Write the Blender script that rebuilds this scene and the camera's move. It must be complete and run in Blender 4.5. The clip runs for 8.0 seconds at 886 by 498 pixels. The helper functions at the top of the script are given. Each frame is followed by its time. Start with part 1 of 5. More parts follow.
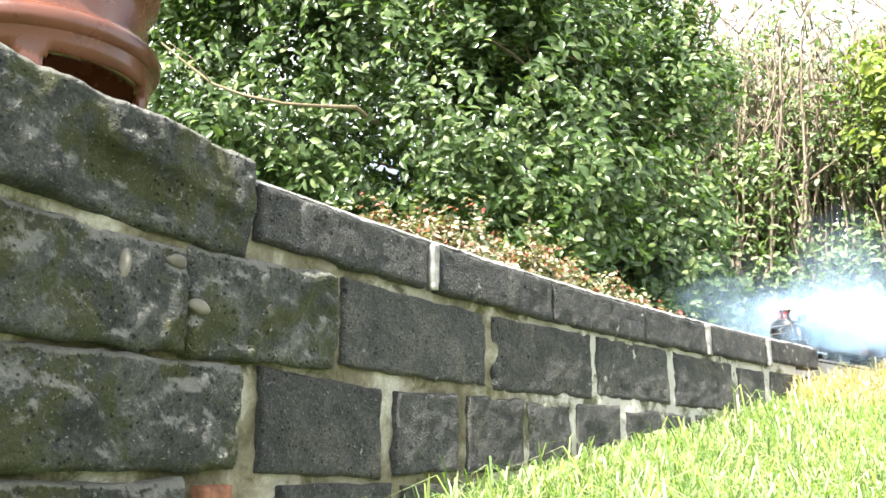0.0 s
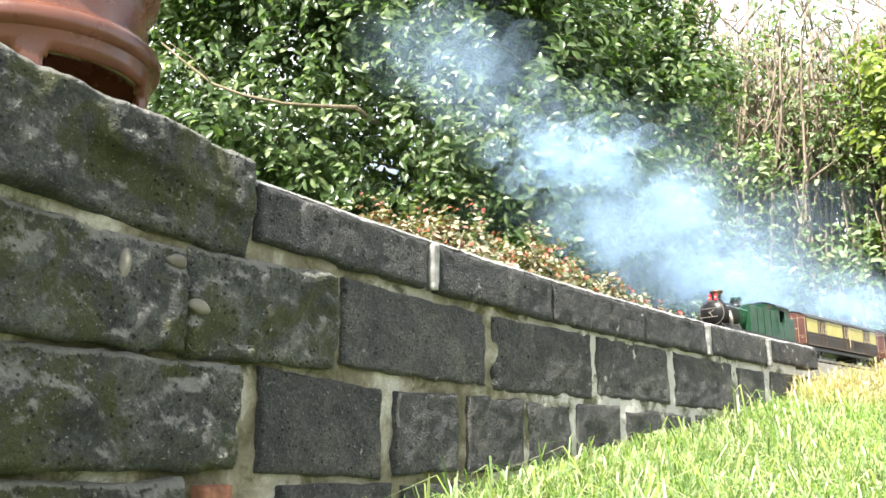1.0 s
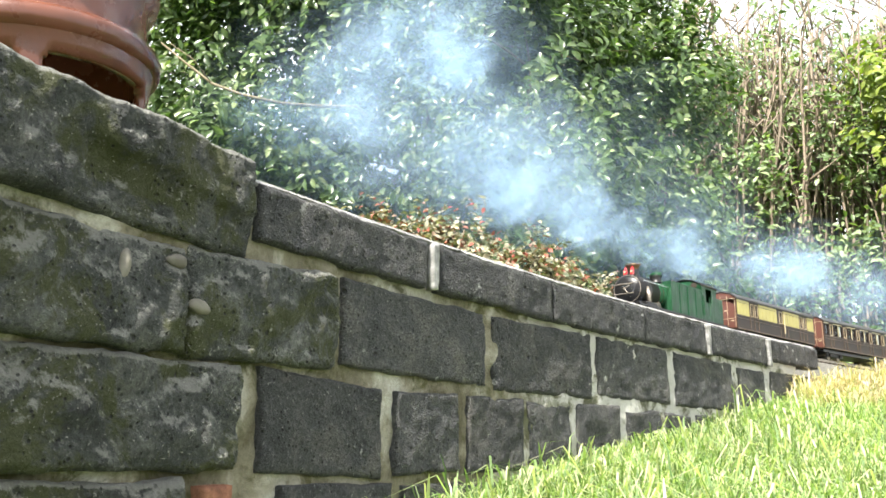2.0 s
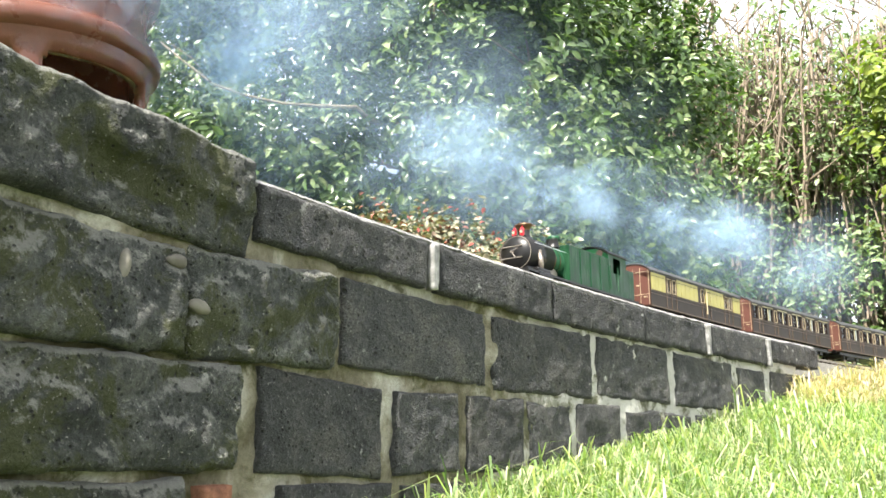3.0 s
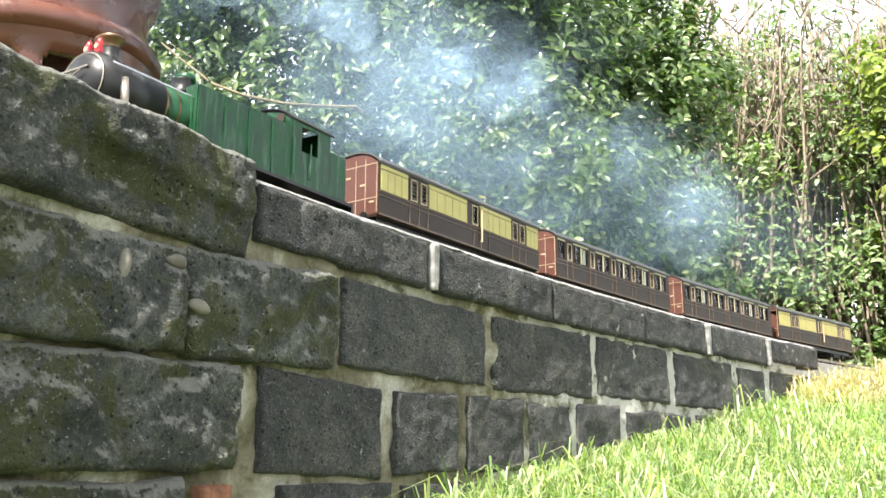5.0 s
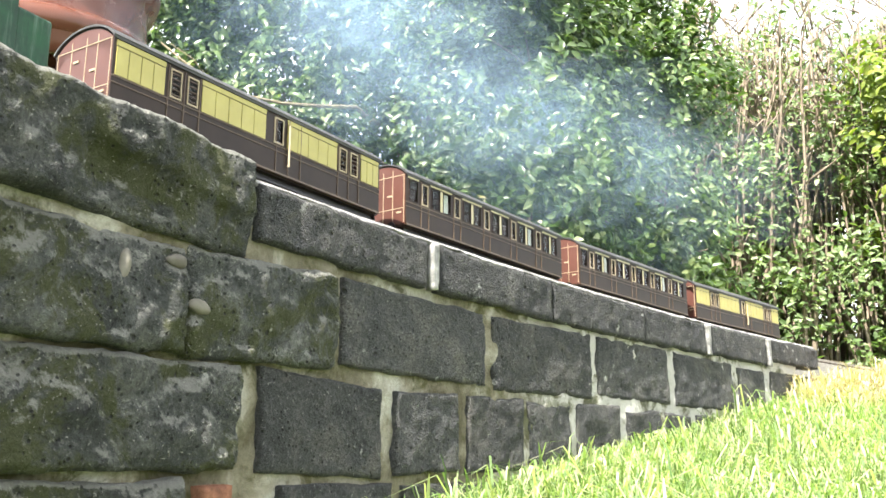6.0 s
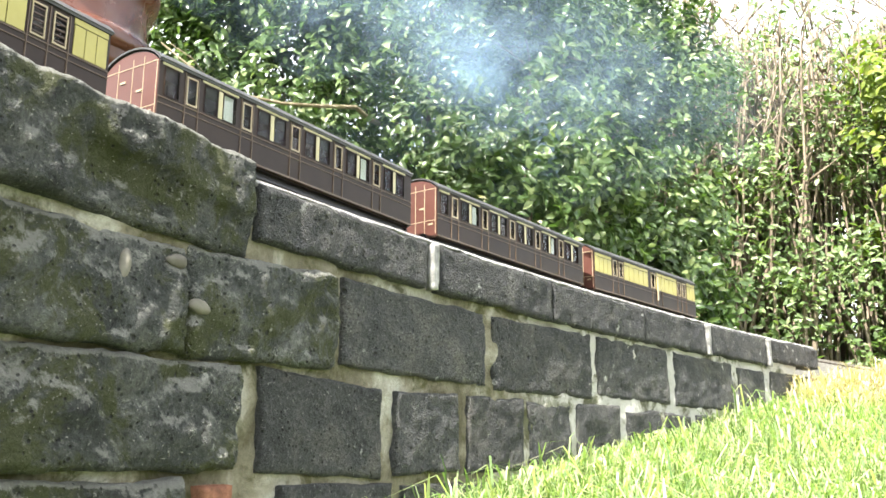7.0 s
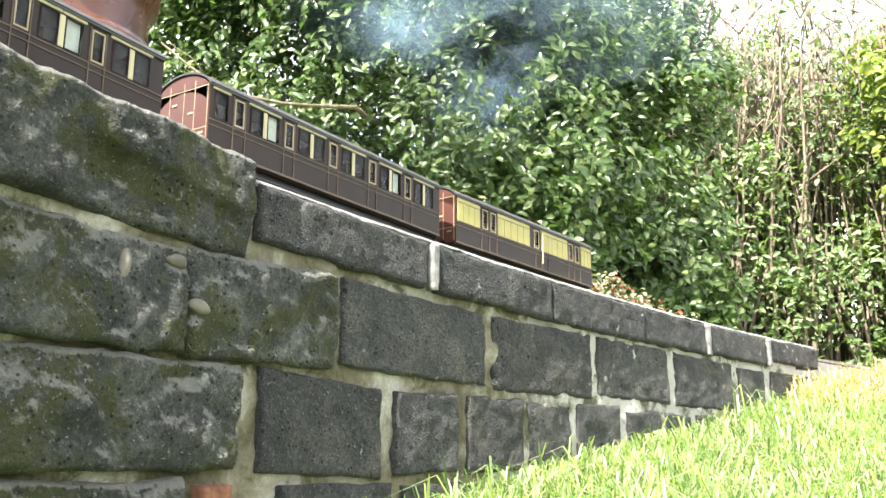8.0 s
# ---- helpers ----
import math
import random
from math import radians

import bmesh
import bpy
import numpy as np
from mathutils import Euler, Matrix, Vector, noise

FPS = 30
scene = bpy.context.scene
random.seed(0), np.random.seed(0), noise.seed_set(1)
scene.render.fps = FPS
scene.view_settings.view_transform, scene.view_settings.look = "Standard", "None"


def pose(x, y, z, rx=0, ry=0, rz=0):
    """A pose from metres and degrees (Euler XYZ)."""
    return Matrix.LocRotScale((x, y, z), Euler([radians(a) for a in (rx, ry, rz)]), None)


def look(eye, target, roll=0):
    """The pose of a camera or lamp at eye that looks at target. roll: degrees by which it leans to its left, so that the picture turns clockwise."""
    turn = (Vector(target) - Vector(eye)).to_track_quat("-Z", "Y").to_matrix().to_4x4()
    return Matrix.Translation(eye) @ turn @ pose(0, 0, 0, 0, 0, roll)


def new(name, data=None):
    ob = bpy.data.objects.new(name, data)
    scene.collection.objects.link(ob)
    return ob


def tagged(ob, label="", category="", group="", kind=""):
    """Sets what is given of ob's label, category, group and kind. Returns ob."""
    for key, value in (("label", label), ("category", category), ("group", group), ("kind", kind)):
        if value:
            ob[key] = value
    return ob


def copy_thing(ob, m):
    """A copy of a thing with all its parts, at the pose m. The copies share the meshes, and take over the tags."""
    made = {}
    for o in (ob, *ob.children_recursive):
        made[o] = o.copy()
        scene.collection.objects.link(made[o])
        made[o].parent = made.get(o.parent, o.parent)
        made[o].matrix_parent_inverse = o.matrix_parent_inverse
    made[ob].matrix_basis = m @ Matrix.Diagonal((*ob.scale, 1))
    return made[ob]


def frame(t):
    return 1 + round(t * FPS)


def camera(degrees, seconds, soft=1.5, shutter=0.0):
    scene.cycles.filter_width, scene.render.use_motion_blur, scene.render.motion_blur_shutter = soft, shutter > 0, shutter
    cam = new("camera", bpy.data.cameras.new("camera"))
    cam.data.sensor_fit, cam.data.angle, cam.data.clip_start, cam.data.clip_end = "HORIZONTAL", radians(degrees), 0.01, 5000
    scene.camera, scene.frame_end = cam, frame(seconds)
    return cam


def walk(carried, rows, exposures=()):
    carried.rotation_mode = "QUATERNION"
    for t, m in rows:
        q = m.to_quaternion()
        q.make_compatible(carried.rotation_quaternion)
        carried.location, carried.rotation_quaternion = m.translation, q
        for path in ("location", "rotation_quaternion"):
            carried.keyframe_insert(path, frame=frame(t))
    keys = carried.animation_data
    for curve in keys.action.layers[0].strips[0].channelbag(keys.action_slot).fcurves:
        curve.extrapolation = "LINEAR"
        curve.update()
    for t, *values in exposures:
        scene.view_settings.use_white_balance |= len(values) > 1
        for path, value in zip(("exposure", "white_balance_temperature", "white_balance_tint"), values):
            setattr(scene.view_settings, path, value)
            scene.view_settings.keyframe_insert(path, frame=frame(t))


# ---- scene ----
cam = camera(51.4, 8.0, soft=1.6)
EYE = pose(0, 0, 0.25, 103.6, 0, 0)
E = 2.05
walk(cam, [(0.0, EYE), (8.0, EYE)], [(0.0, E), (0.3, E), (1.3, E - 0.38), (4.7, E - 0.36), (6.0, E - 0.06), (6.6, E), (8.0, E)])

# ---- world, sun, exposure ----
SUN_AZ = math.atan2(-0.515, -0.857)      # compass angle of the sun, from +y towards +x
SUN_EL = radians(52)
world = bpy.data.worlds.new("sky")
scene.world = world
world.use_nodes = True
wn, wl = world.node_tree.nodes, world.node_tree.links
sky = wn.new("ShaderNodeTexSky")
sky.sky_type, sky.sun_disc = 'NISHITA', False
sky.sun_elevation, sky.sun_rotation = SUN_EL, SUN_AZ
wcoord = wn.new("ShaderNodeTexCoord")
clouds = wn.new("ShaderNodeTexNoise")
clouds.inputs["Scale"].default_value, clouds.inputs["Detail"].default_value = 2.6, 6
cramp = wn.new("ShaderNodeValToRGB")
cramp.color_ramp.elements[0].position, cramp.color_ramp.elements[1].position = 0.36, 0.56
cmix = wn.new("ShaderNodeMixRGB")
cmix.inputs[2].default_value = (14, 14.3, 14.8, 1)
wl.new(wcoord.outputs["Generated"], clouds.inputs["Vector"])
wl.new(clouds.outputs[0], cramp.inputs[0])
wl.new(cramp.outputs[0], cmix.inputs[0])
wl.new(sky.outputs[0], cmix.inputs[1])
wl.new(cmix.outputs[0], wn["Background"].inputs[0])
wn["Background"].inputs[1].default_value = 0.065
sun = new("sun", bpy.data.lights.new("sun", 'SUN'))
sun.data.energy, sun.data.angle, sun.data.color = 5.0, radians(0.55), (1.0, 0.95, 0.86)
SUN_DIR = Vector((math.sin(SUN_AZ) * math.cos(SUN_EL), math.cos(SUN_AZ) * math.cos(SUN_EL), math.sin(SUN_EL)))
sun.matrix_world = look(SUN_DIR * 20, (0, 0, 0))
scene.cycles.transparent_max_bounces = 160


# ---- materials ----
def mat(name, build, rough=0.8, bump=None, spec=0.5, metal=0.0):
    m = bpy.data.materials.new(name)
    m.use_nodes = True
    n, l = m.node_tree.nodes, m.node_tree.links
    b = n["Principled BSDF"]
    b.inputs["Roughness"].default_value = rough
    b.inputs["Metallic"].default_value = metal
    b.inputs["Specular IOR Level"].default_value = spec
    build(n, l, b)
    return m


def coords(n, l):
    c = n.new("ShaderNodeTexCoord")
    return c.outputs["Object"]


def noise_tex(n, l, vec, scale, detail=5, rough=0.6, dist=0.0):
    t = n.new("ShaderNodeTexNoise")
    t.inputs["Scale"].default_value = scale
    t.inputs["Detail"].default_value = detail
    t.inputs["Roughness"].default_value = rough
    t.inputs["Distortion"].default_value = dist
    l.new(vec, t.inputs["Vector"])
    return t.outputs[0]


def ramp(n, l, fac, stops):
    r = n.new("ShaderNodeValToRGB")
    e = r.color_ramp.elements
    while len(e) < len(stops):
        e.new(0.5)
    for el, (p, c) in zip(e, stops):
        el.position = p
        el.color = (*c, 1) if len(c) == 3 else c
    l.new(fac, r.inputs[0])
    return r.outputs[0]


def mix(n, l, fac, a, b, mode='MIX'):
    m = n.new("ShaderNodeMixRGB")
    m.blend_type = mode
    for sock, v in ((m.inputs[0], fac), (m.inputs[1], a), (m.inputs[2], b)):
        if isinstance(v, (int, float)):
            sock.default_value = v
        elif isinstance(v, tuple):
            sock.default_value = (*v, 1)
        else:
            l.new(v, sock)
    return m.outputs[0]


def bumped(n, l, b, height, strength, distance):
    u = n.new("ShaderNodeBump")
    u.inputs["Strength"].default_value = strength
    u.inputs["Distance"].default_value = distance
    l.new(height, u.inputs["Height"])
    l.new(u.outputs[0], b.inputs["Normal"])


G = lambda v: (v, v, v)


def stone_material(name, dark, mid, light, lichen, moss, lichen_amount, moss_amount, tilt=False):
    def build(n, l, b):
        v = coords(n, l)
        info = n.new("ShaderNodeObjectInfo")
        grain = noise_tex(n, l, v, 210, 8, 0.78)
        patch = noise_tex(n, l, v, 17, 9, 0.74, 0.5)
        col = ramp(n, l, patch, [(0.34, dark), (0.5, mid), (0.66, light)])
        tone = ramp(n, l, info.outputs["Random"], [(0, G(0.8)), (1, G(1.2))])
        col = mix(n, l, 1.0, col, tone, 'MULTIPLY')
        col = mix(n, l, 0.85, col, ramp(n, l, grain, [(0.36, G(0.4)), (0.64, G(1.65))]), 'MULTIPLY')
        mossn = noise_tex(n, l, v, 11, 9, 0.74, 0.4)
        col = mix(n, l, ramp(n, l, mossn, [(0.63 - moss_amount, G(0)), (0.70 - moss_amount, G(0.9))]), col,
                  mix(n, l, grain, moss, tuple(c * 1.9 for c in moss)))
        spots = noise_tex(n, l, v, 55, 8, 0.75, 0.4)
        big = noise_tex(n, l, v, 7, 3, 0.6)
        lic = mix(n, l, 1.0, ramp(n, l, spots, [(0.60 - lichen_amount, G(0)), (0.66 - lichen_amount, G(1))]),
                  ramp(n, l, big, [(0.44, G(0)), (0.54, G(1))]), 'MULTIPLY')
        col = mix(n, l, lic, col, lichen)
        if tilt:
            # faces that tilt upwards are mixed paler, broken up by noise
            geo = n.new("ShaderNodeNewGeometry")
            sep = n.new("ShaderNodeSeparateXYZ")
            l.new(geo.outputs["Normal"], sep.inputs[0])
            crust = mix(n, l, 0.5, noise_tex(n, l, v, 95, 8, 0.8, 0.3), grain)
            up = mix(n, l, 0.75, ramp(n, l, sep.outputs[2], [(0.05, G(0)), (0.55, G(1))]), crust)
            pale = mix(n, l, grain, tuple(c * 0.35 for c in lichen), lichen)
            col = mix(n, l, ramp(n, l, up, [(0.475, G(0)), (0.575, G(0.8))]), col, pale)
        pit = None
        for scale, size, lo in ((48, 0.17, 0.52), (125, 0.24, 0.46)):
            pits = n.new("ShaderNodeTexVoronoi")
            pits.inputs["Scale"].default_value = scale
            l.new(v, pits.inputs["Vector"])
            one = ramp(n, l, pits.outputs["Distance"], [(size * 0.55, G(0.05)), (size, G(1))])
            one = mix(n, l, ramp(n, l, noise_tex(n, l, v, scale * 0.35, 3), [(lo, G(0)), (lo + 0.06, G(1))]), G(1.0), one)
            pit = one if pit is None else mix(n, l, 1.0, pit, one, 'MULTIPLY')
        fleck = noise_tex(n, l, v, 330, 3, 0.6)
        col = mix(n, l, ramp(n, l, fleck, [(0.63, G(0)), (0.70, G(0.75))]), col, lichen)
        col = mix(n, l, 0.9, col, pit, 'MULTIPLY')
        l.new(col, b.inputs["Base Color"])
        h = mix(n, l, 1.0, mix(n, l, 0.5, grain, fleck), pit, 'MULTIPLY')
        bumped(n, l, b, h, 1.0, 0.011)
    return mat(name, build, 0.75, spec=0.35)


M_BLOCK = stone_material("dark_block", (0.030, 0.031, 0.033), (0.058, 0.059, 0.058), (0.105, 0.100, 0.090), (0.30, 0.30, 0.28), (0.035, 0.042, 0.018), -0.02, -0.02)
M_PIER = stone_material("pier_stone", (0.022, 0.024, 0.024), (0.058, 0.062, 0.058), (0.135, 0.137, 0.122), (0.34, 0.335, 0.30), (0.034, 0.038, 0.011), 0.0, 0.145, True)
M_COPING = stone_material("coping_stone", (0.024, 0.025, 0.027), (0.046, 0.046, 0.047), (0.085, 0.082, 0.076), (0.36, 0.36, 0.34), (0.05, 0.055, 0.02), 0.02, -0.06)


def mortar_build(n, l, b):
    v = coords(n, l)
    g = noise_tex(n, l, v, 240, 6, 0.75)
    p = noise_tex(n, l, v, 12, 5, 0.6, 0.5)
    col = ramp(n, l, p, [(0.38, (0.11, 0.098, 0.062)), (0.5, (0.22, 0.20, 0.145)), (0.62, (0.42, 0.40, 0.34))])
    col = mix(n, l, 0.6, col, ramp(n, l, g, [(0.3, G(0.55)), (0.7, G(1.3))]), 'MULTIPLY')
    moss = noise_tex(n, l, v, 16, 6, 0.7, 0.5)
    sep = n.new("ShaderNodeSeparateXYZ")
    l.new(v, sep.inputs[0])
    # further along the wall, grazing sunlight is painted into the mortar as a pale tone
    along = mix(n, l, 0.22, sep.outputs[0], p)
    pale = mix(n, l, g, (0.34, 0.33, 0.30), (0.66, 0.64, 0.60))
    col = mix(n, l, ramp(n, l, along, [(0.16, G(0)), (0.27, G(0.85))]), col, pale)
    col = mix(n, l, ramp(n, l, moss, [(0.50, G(0)), (0.60, G(0.85))]), col, mix(n, l, g, (0.025, 0.028, 0.006), (0.08, 0.08, 0.02)))
    l.new(col, b.inputs["Base Color"])
    bumped(n, l, b, mix(n, l, 0.5, g, moss), 1.0, 0.005)


M_MORTAR = mat("sandy_mortar", mortar_build, 0.95, spec=0.2)


def brick_build(n, l, b):
    v = coords(n, l)
    g = noise_tex(n, l, v, 130, 6, 0.7)
    col = ramp(n, l, g, [(0.3, (0.12, 0.055, 0.035)), (0.7, (0.28, 0.13, 0.08))])
    l.new(col, b.inputs["Base Color"])
    bumped(n, l, b, g, 0.8, 0.003)


M_BRICK = mat("old_red_brick", brick_build, 0.9, spec=0.2)


def terracotta_build(n, l, b):
    v = coords(n, l)
    p = noise_tex(n, l, v, 9, 5, 0.6)
    g = noise_tex(n, l, v, 120, 6, 0.7)
    col = ramp(n, l, p, [(0.35, (0.072, 0.024, 0.014)), (0.65, (0.128, 0.043, 0.024))])
    spots = ramp(n, l, g, [(0.66, G(0)), (0.74, G(1))])
    col = mix(n, l, spots, col, (0.42, 0.24, 0.16))
    l.new(col, b.inputs["Base Color"])
    l.new(ramp(n, l, p, [(0.35, G(0.16)), (0.65, G(0.34))]), b.inputs["Roughness"])
    bumped(n, l, b, mix(n, l, 0.4, p, g), 0.25, 0.003)


M_POT = mat("glazed_terracotta", terracotta_build, 0.35)


def leaf_material(name, stops, rough=0.35, glow=0.35):
    def build(n, l, b):
        geo = n.new("ShaderNodeNewGeometry")
        v = coords(n, l)
        col = ramp(n, l, geo.outputs["Random Per Island"], stops)
        col = mix(n, l, 0.5, col, ramp(n, l, noise_tex(n, l, v, 3.5, 4), [(0.3, G(0.6)), (0.7, G(1.4))]), 'MULTIPLY')
        l.new(col, b.inputs["Base Color"])
        tr = n.new("ShaderNodeBsdfTranslucent")
        l.new(mix(n, l, 1.0, col, (1.2, 1.5, 0.5), 'MULTIPLY'), tr.inputs[0])
        mx = n.new("ShaderNodeMixShader")
        mx.inputs[0].default_value = glow
        l.new(b.outputs[0], mx.inputs[1])
        l.new(tr.outputs[0], mx.inputs[2])
        l.new(mx.outputs[0], n["Material Output"].inputs[0])
    return mat(name, build, rough, spec=0.5)


M_LEAF = leaf_material("privet_leaf", [(0, (0.045, 0.080, 0.024)), (0.6, (0.078, 0.128, 0.042)), (0.85, (0.15, 0.21, 0.08)), (1, (0.30, 0.35, 0.17))], 0.30)
M_LEAF_FAR = leaf_material("mixed_leaf", [(0, (0.085, 0.135, 0.045)), (0.55, (0.155, 0.225, 0.09)), (1, (0.33, 0.38, 0.21))], 0.45)
M_LEAF_LIME = leaf_material("lime_leaf", [(0, (0.11, 0.15, 0.025)), (0.6, (0.19, 0.24, 0.04)), (1, (0.30, 0.33, 0.07))], 0.45)
M_HEATH = leaf_material("cream_red_leaf", [(0, (0.06, 0.08, 0.035)), (0.3, (0.17, 0.17, 0.10)), (0.7, (0.42, 0.38, 0.28)), (0.86, (0.20, 0.09, 0.055)), (1, (0.42, 0.08, 0.055))], 0.5, 0.2)
M_GRASS = leaf_material("grass_blade", [(0, (0.10, 0.17, 0.06)), (0.42, (0.25, 0.33, 0.15)), (0.72, (0.42, 0.47, 0.27)), (1, (0.66, 0.60, 0.44))], 0.45, 0.4)
M_STRAW = leaf_material("dry_grass_blade", [(0, (0.46, 0.35, 0.25)), (0.6, (0.64, 0.51, 0.40)), (1, (0.40, 0.40, 0.20))], 0.6, 0.3)


def noisy(name, a, bcol, scale=40, rough=0.8, bump_d=0.003, spec=0.4, metal=0.0):
    def build(n, l, b):
        v = coords(n, l)
        t = noise_tex(n, l, v, scale, 6, 0.65)
        t2 = noise_tex(n, l, v, scale * 0.17, 4, 0.6)
        l.new(ramp(n, l, mix(n, l, 0.5, t, t2), [(0.35, a), (0.65, bcol)]), b.inputs["Base Color"])
        if bump_d:
            bumped(n, l, b, t, 0.5, bump_d)
    return mat(name, build, rough, spec=spec, metal=metal)


M_BARK = noisy("bark", (0.10, 0.075, 0.045), (0.24, 0.20, 0.14), 90, 0.9)
M_STEM = noisy("dry_stem", (0.12, 0.088, 0.062), (0.32, 0.26, 0.20), 60, 0.85)
M_TWIG = noisy("bare_branch", (0.11, 0.085, 0.05), (0.24, 0.20, 0.125), 70, 0.8)
M_SOIL = noisy("soil", (0.035, 0.026, 0.018), (0.10, 0.08, 0.055), 60, 0.95, 0.01)
M_TURF = noisy("turf", (0.035, 0.06, 0.015), (0.10, 0.13, 0.035), 25, 0.95, 0.01)
M_BALLAST = noisy("ballast", (0.14, 0.13, 0.12), (0.36, 0.34, 0.31), 300, 0.9, 0.006)
M_RAIL = noisy("rail_steel", (0.20, 0.17, 0.14), (0.36, 0.32, 0.28), 120, 0.45, 0.0, 0.5, 0.8)
M_SLEEPER = noisy("sleeper_plastic", (0.03, 0.025, 0.02), (0.06, 0.05, 0.04), 90, 0.8)
M_GREEN = noisy("loco_green", (0.006, 0.042, 0.017), (0.012, 0.068, 0.027), 45, 0.34, 0.0, 0.25)
M_BLACK = noisy("loco_black", (0.006, 0.006, 0.007), (0.016, 0.015, 0.015), 60, 0.36, 0.0, 0.3)
M_BRASS = noisy("copper_cap", (0.10, 0.06, 0.035), (0.22, 0.14, 0.085), 60, 0.35, 0.0, 0.5, 0.9)
M_STEEL = noisy("bright_steel", (0.5, 0.5, 0.5), (0.72, 0.72, 0.72), 60, 0.3, 0.0, 0.5, 0.9)
M_RED = noisy("lamp_red", (0.42, 0.015, 0.025), (0.58, 0.03, 0.04), 60, 0.3, 0.0)
M_CHOC = noisy("chocolate_paint", (0.014, 0.0085, 0.006), (0.030, 0.018, 0.012), 45, 0.42, 0.0, 0.22)
M_CREAM = noisy("cream_paint", (0.31, 0.27, 0.075), (0.40, 0.35, 0.11), 45, 0.4, 0.0)
M_ENDRED = noisy("brown_red_paint", (0.070, 0.027, 0.020), (0.105, 0.043, 0.033), 30, 0.4, 0.0)
M_PALECREAM = noisy("pale_cream_paint", (0.42, 0.38, 0.22), (0.52, 0.47, 0.30), 30, 0.45, 0.0)
M_LINE = noisy("pale_lining", (0.30, 0.24, 0.15), (0.42, 0.35, 0.24), 60, 0.5, 0.0)
M_TAN = noisy("tan_frame", (0.065, 0.042, 0.028), (0.115, 0.078, 0.052), 60, 0.45, 0.0)
M_ROOF = noisy("coach_roof", (0.035, 0.035, 0.036), (0.06, 0.06, 0.06), 50, 0.6, 0.0)
M_INSIDE = noisy("coach_interior", (0.02, 0.012, 0.010), (0.05, 0.03, 0.02), 40, 0.8, 0.0)
M_BLIND = noisy("drawn_blind", (0.55, 0.54, 0.50), (0.65, 0.64, 0.60), 60, 0.7, 0.0)


def glass_build(n, l, b):
    b.inputs["Base Color"].default_value = (0.9, 0.95, 0.93, 1)
    b.inputs["Transmission Weight"].default_value = 1.0
    b.inputs["IOR"].default_value = 1.2


M_GLASS = mat("coach_glass", glass_build, 0.02)

# pale tone of the painted sunlit arris, and of the coping's cement joints
M_LIT_ARRIS_CEMENT = noisy("lit_arris_and_cement", (0.10, 0.098, 0.094), (0.36, 0.35, 0.34), 140, 0.9, 0.004, 0.2)


def smoke_material(name, amount, reach):
    m = bpy.data.materials.new(name)
    m.use_nodes = True
    n, l = m.node_tree.nodes, m.node_tree.links
    n.remove(n["Principled BSDF"])
    d = n.new("ShaderNodeBsdfDiffuse")
    d.inputs[0].default_value = (0.52, 0.71, 0.95, 1)
    t = n.new("ShaderNodeBsdfTranslucent")
    t.inputs[0].default_value = (0.52, 0.71, 0.95, 1)
    a = n.new("ShaderNodeMixShader")
    l.new(d.outputs[0], a.inputs[1])
    l.new(t.outputs[0], a.inputs[2])
    c = n.new("ShaderNodeBsdfTransparent")
    f = n.new("ShaderNodeMixShader")
    v = n.new("ShaderNodeTexCoord").outputs["Object"]
    # thinner towards the puff's edge
    mp = n.new("ShaderNodeMapping")
    mp.inputs["Scale"].default_value = (1 / reach,) * 3
    l.new(v, mp.inputs[0])
    fade = n.new("ShaderNodeTexGradient")
    fade.gradient_type = 'SPHERICAL'
    l.new(mp.outputs[0], fade.inputs[0])
    wisp = ramp(n, l, noise_tex(n, l, v, 9, 4, 0.6, 0.5), [(0.28, G(0.0)), (0.72, G(amount * 2))])
    l.new(mix(n, l, 1.0, wisp, ramp(n, l, fade.outputs[0], [(0.0, G(0)), (0.55, G(1))]), 'MULTIPLY'), f.inputs[0])
    l.new(c.outputs[0], f.inputs[1])
    l.new(a.outputs[0], f.inputs[2])
    l.new(f.outputs[0], n["Material Output"].inputs[0])
    return m


M_SMOKE = smoke_material("smoke", 0.015, 0.24)
M_STEAM = smoke_material("steam", 0.028, 0.17)
M_DENSE = smoke_material("dense_steam", 0.058, 0.19)
M_HAZE = smoke_material("thin_smoke", 0.0078, 0.50)


def streaked_build(n, l, b):
    v = coords(n, l)
    mp = n.new("ShaderNodeMapping")
    mp.inputs["Scale"].default_value = (1, 1, 0.12)
    l.new(v, mp.inputs[0])
    st = noise_tex(n, l, mp.outputs[0], 130, 5, 0.65)
    pt = noise_tex(n, l, v, 45, 4, 0.6)
    col = ramp(n, l, pt, [(0.35, (0.006, 0.036, 0.015)), (0.65, (0.012, 0.062, 0.025))])
    col = mix(n, l, ramp(n, l, st, [(0.52, G(0)), (0.68, G(0.5))]), col, (0.10, 0.16, 0.12))
    col = mix(n, l, ramp(n, l, st, [(0.32, G(0.7)), (0.45, G(0))]), col, (0.006, 0.022, 0.012))
    l.new(col, b.inputs["Base Color"])
    l.new(ramp(n, l, pt, [(0.35, G(0.3)), (0.65, G(0.55))]), b.inputs["Roughness"])


M_TANK = mat("streaked_green", streaked_build, 0.4, spec=0.25)
M_PEBBLE = noisy("pebble", (0.10, 0.09, 0.075), (0.20, 0.185, 0.15), 60, 0.7, 0.002)


# ---- mesh helpers ----
def link(name, bm, material, parent=None, label="", smooth=False):
    me = bpy.data.meshes.new(name)
    bm.to_mesh(me)
    bm.free()
    for p in me.polygons:
        p.use_smooth = smooth
    me.materials.append(material)
    ob = new(name, me)
    if parent:
        ob.parent = parent
    if label:
        ob["label"] = label
    return ob


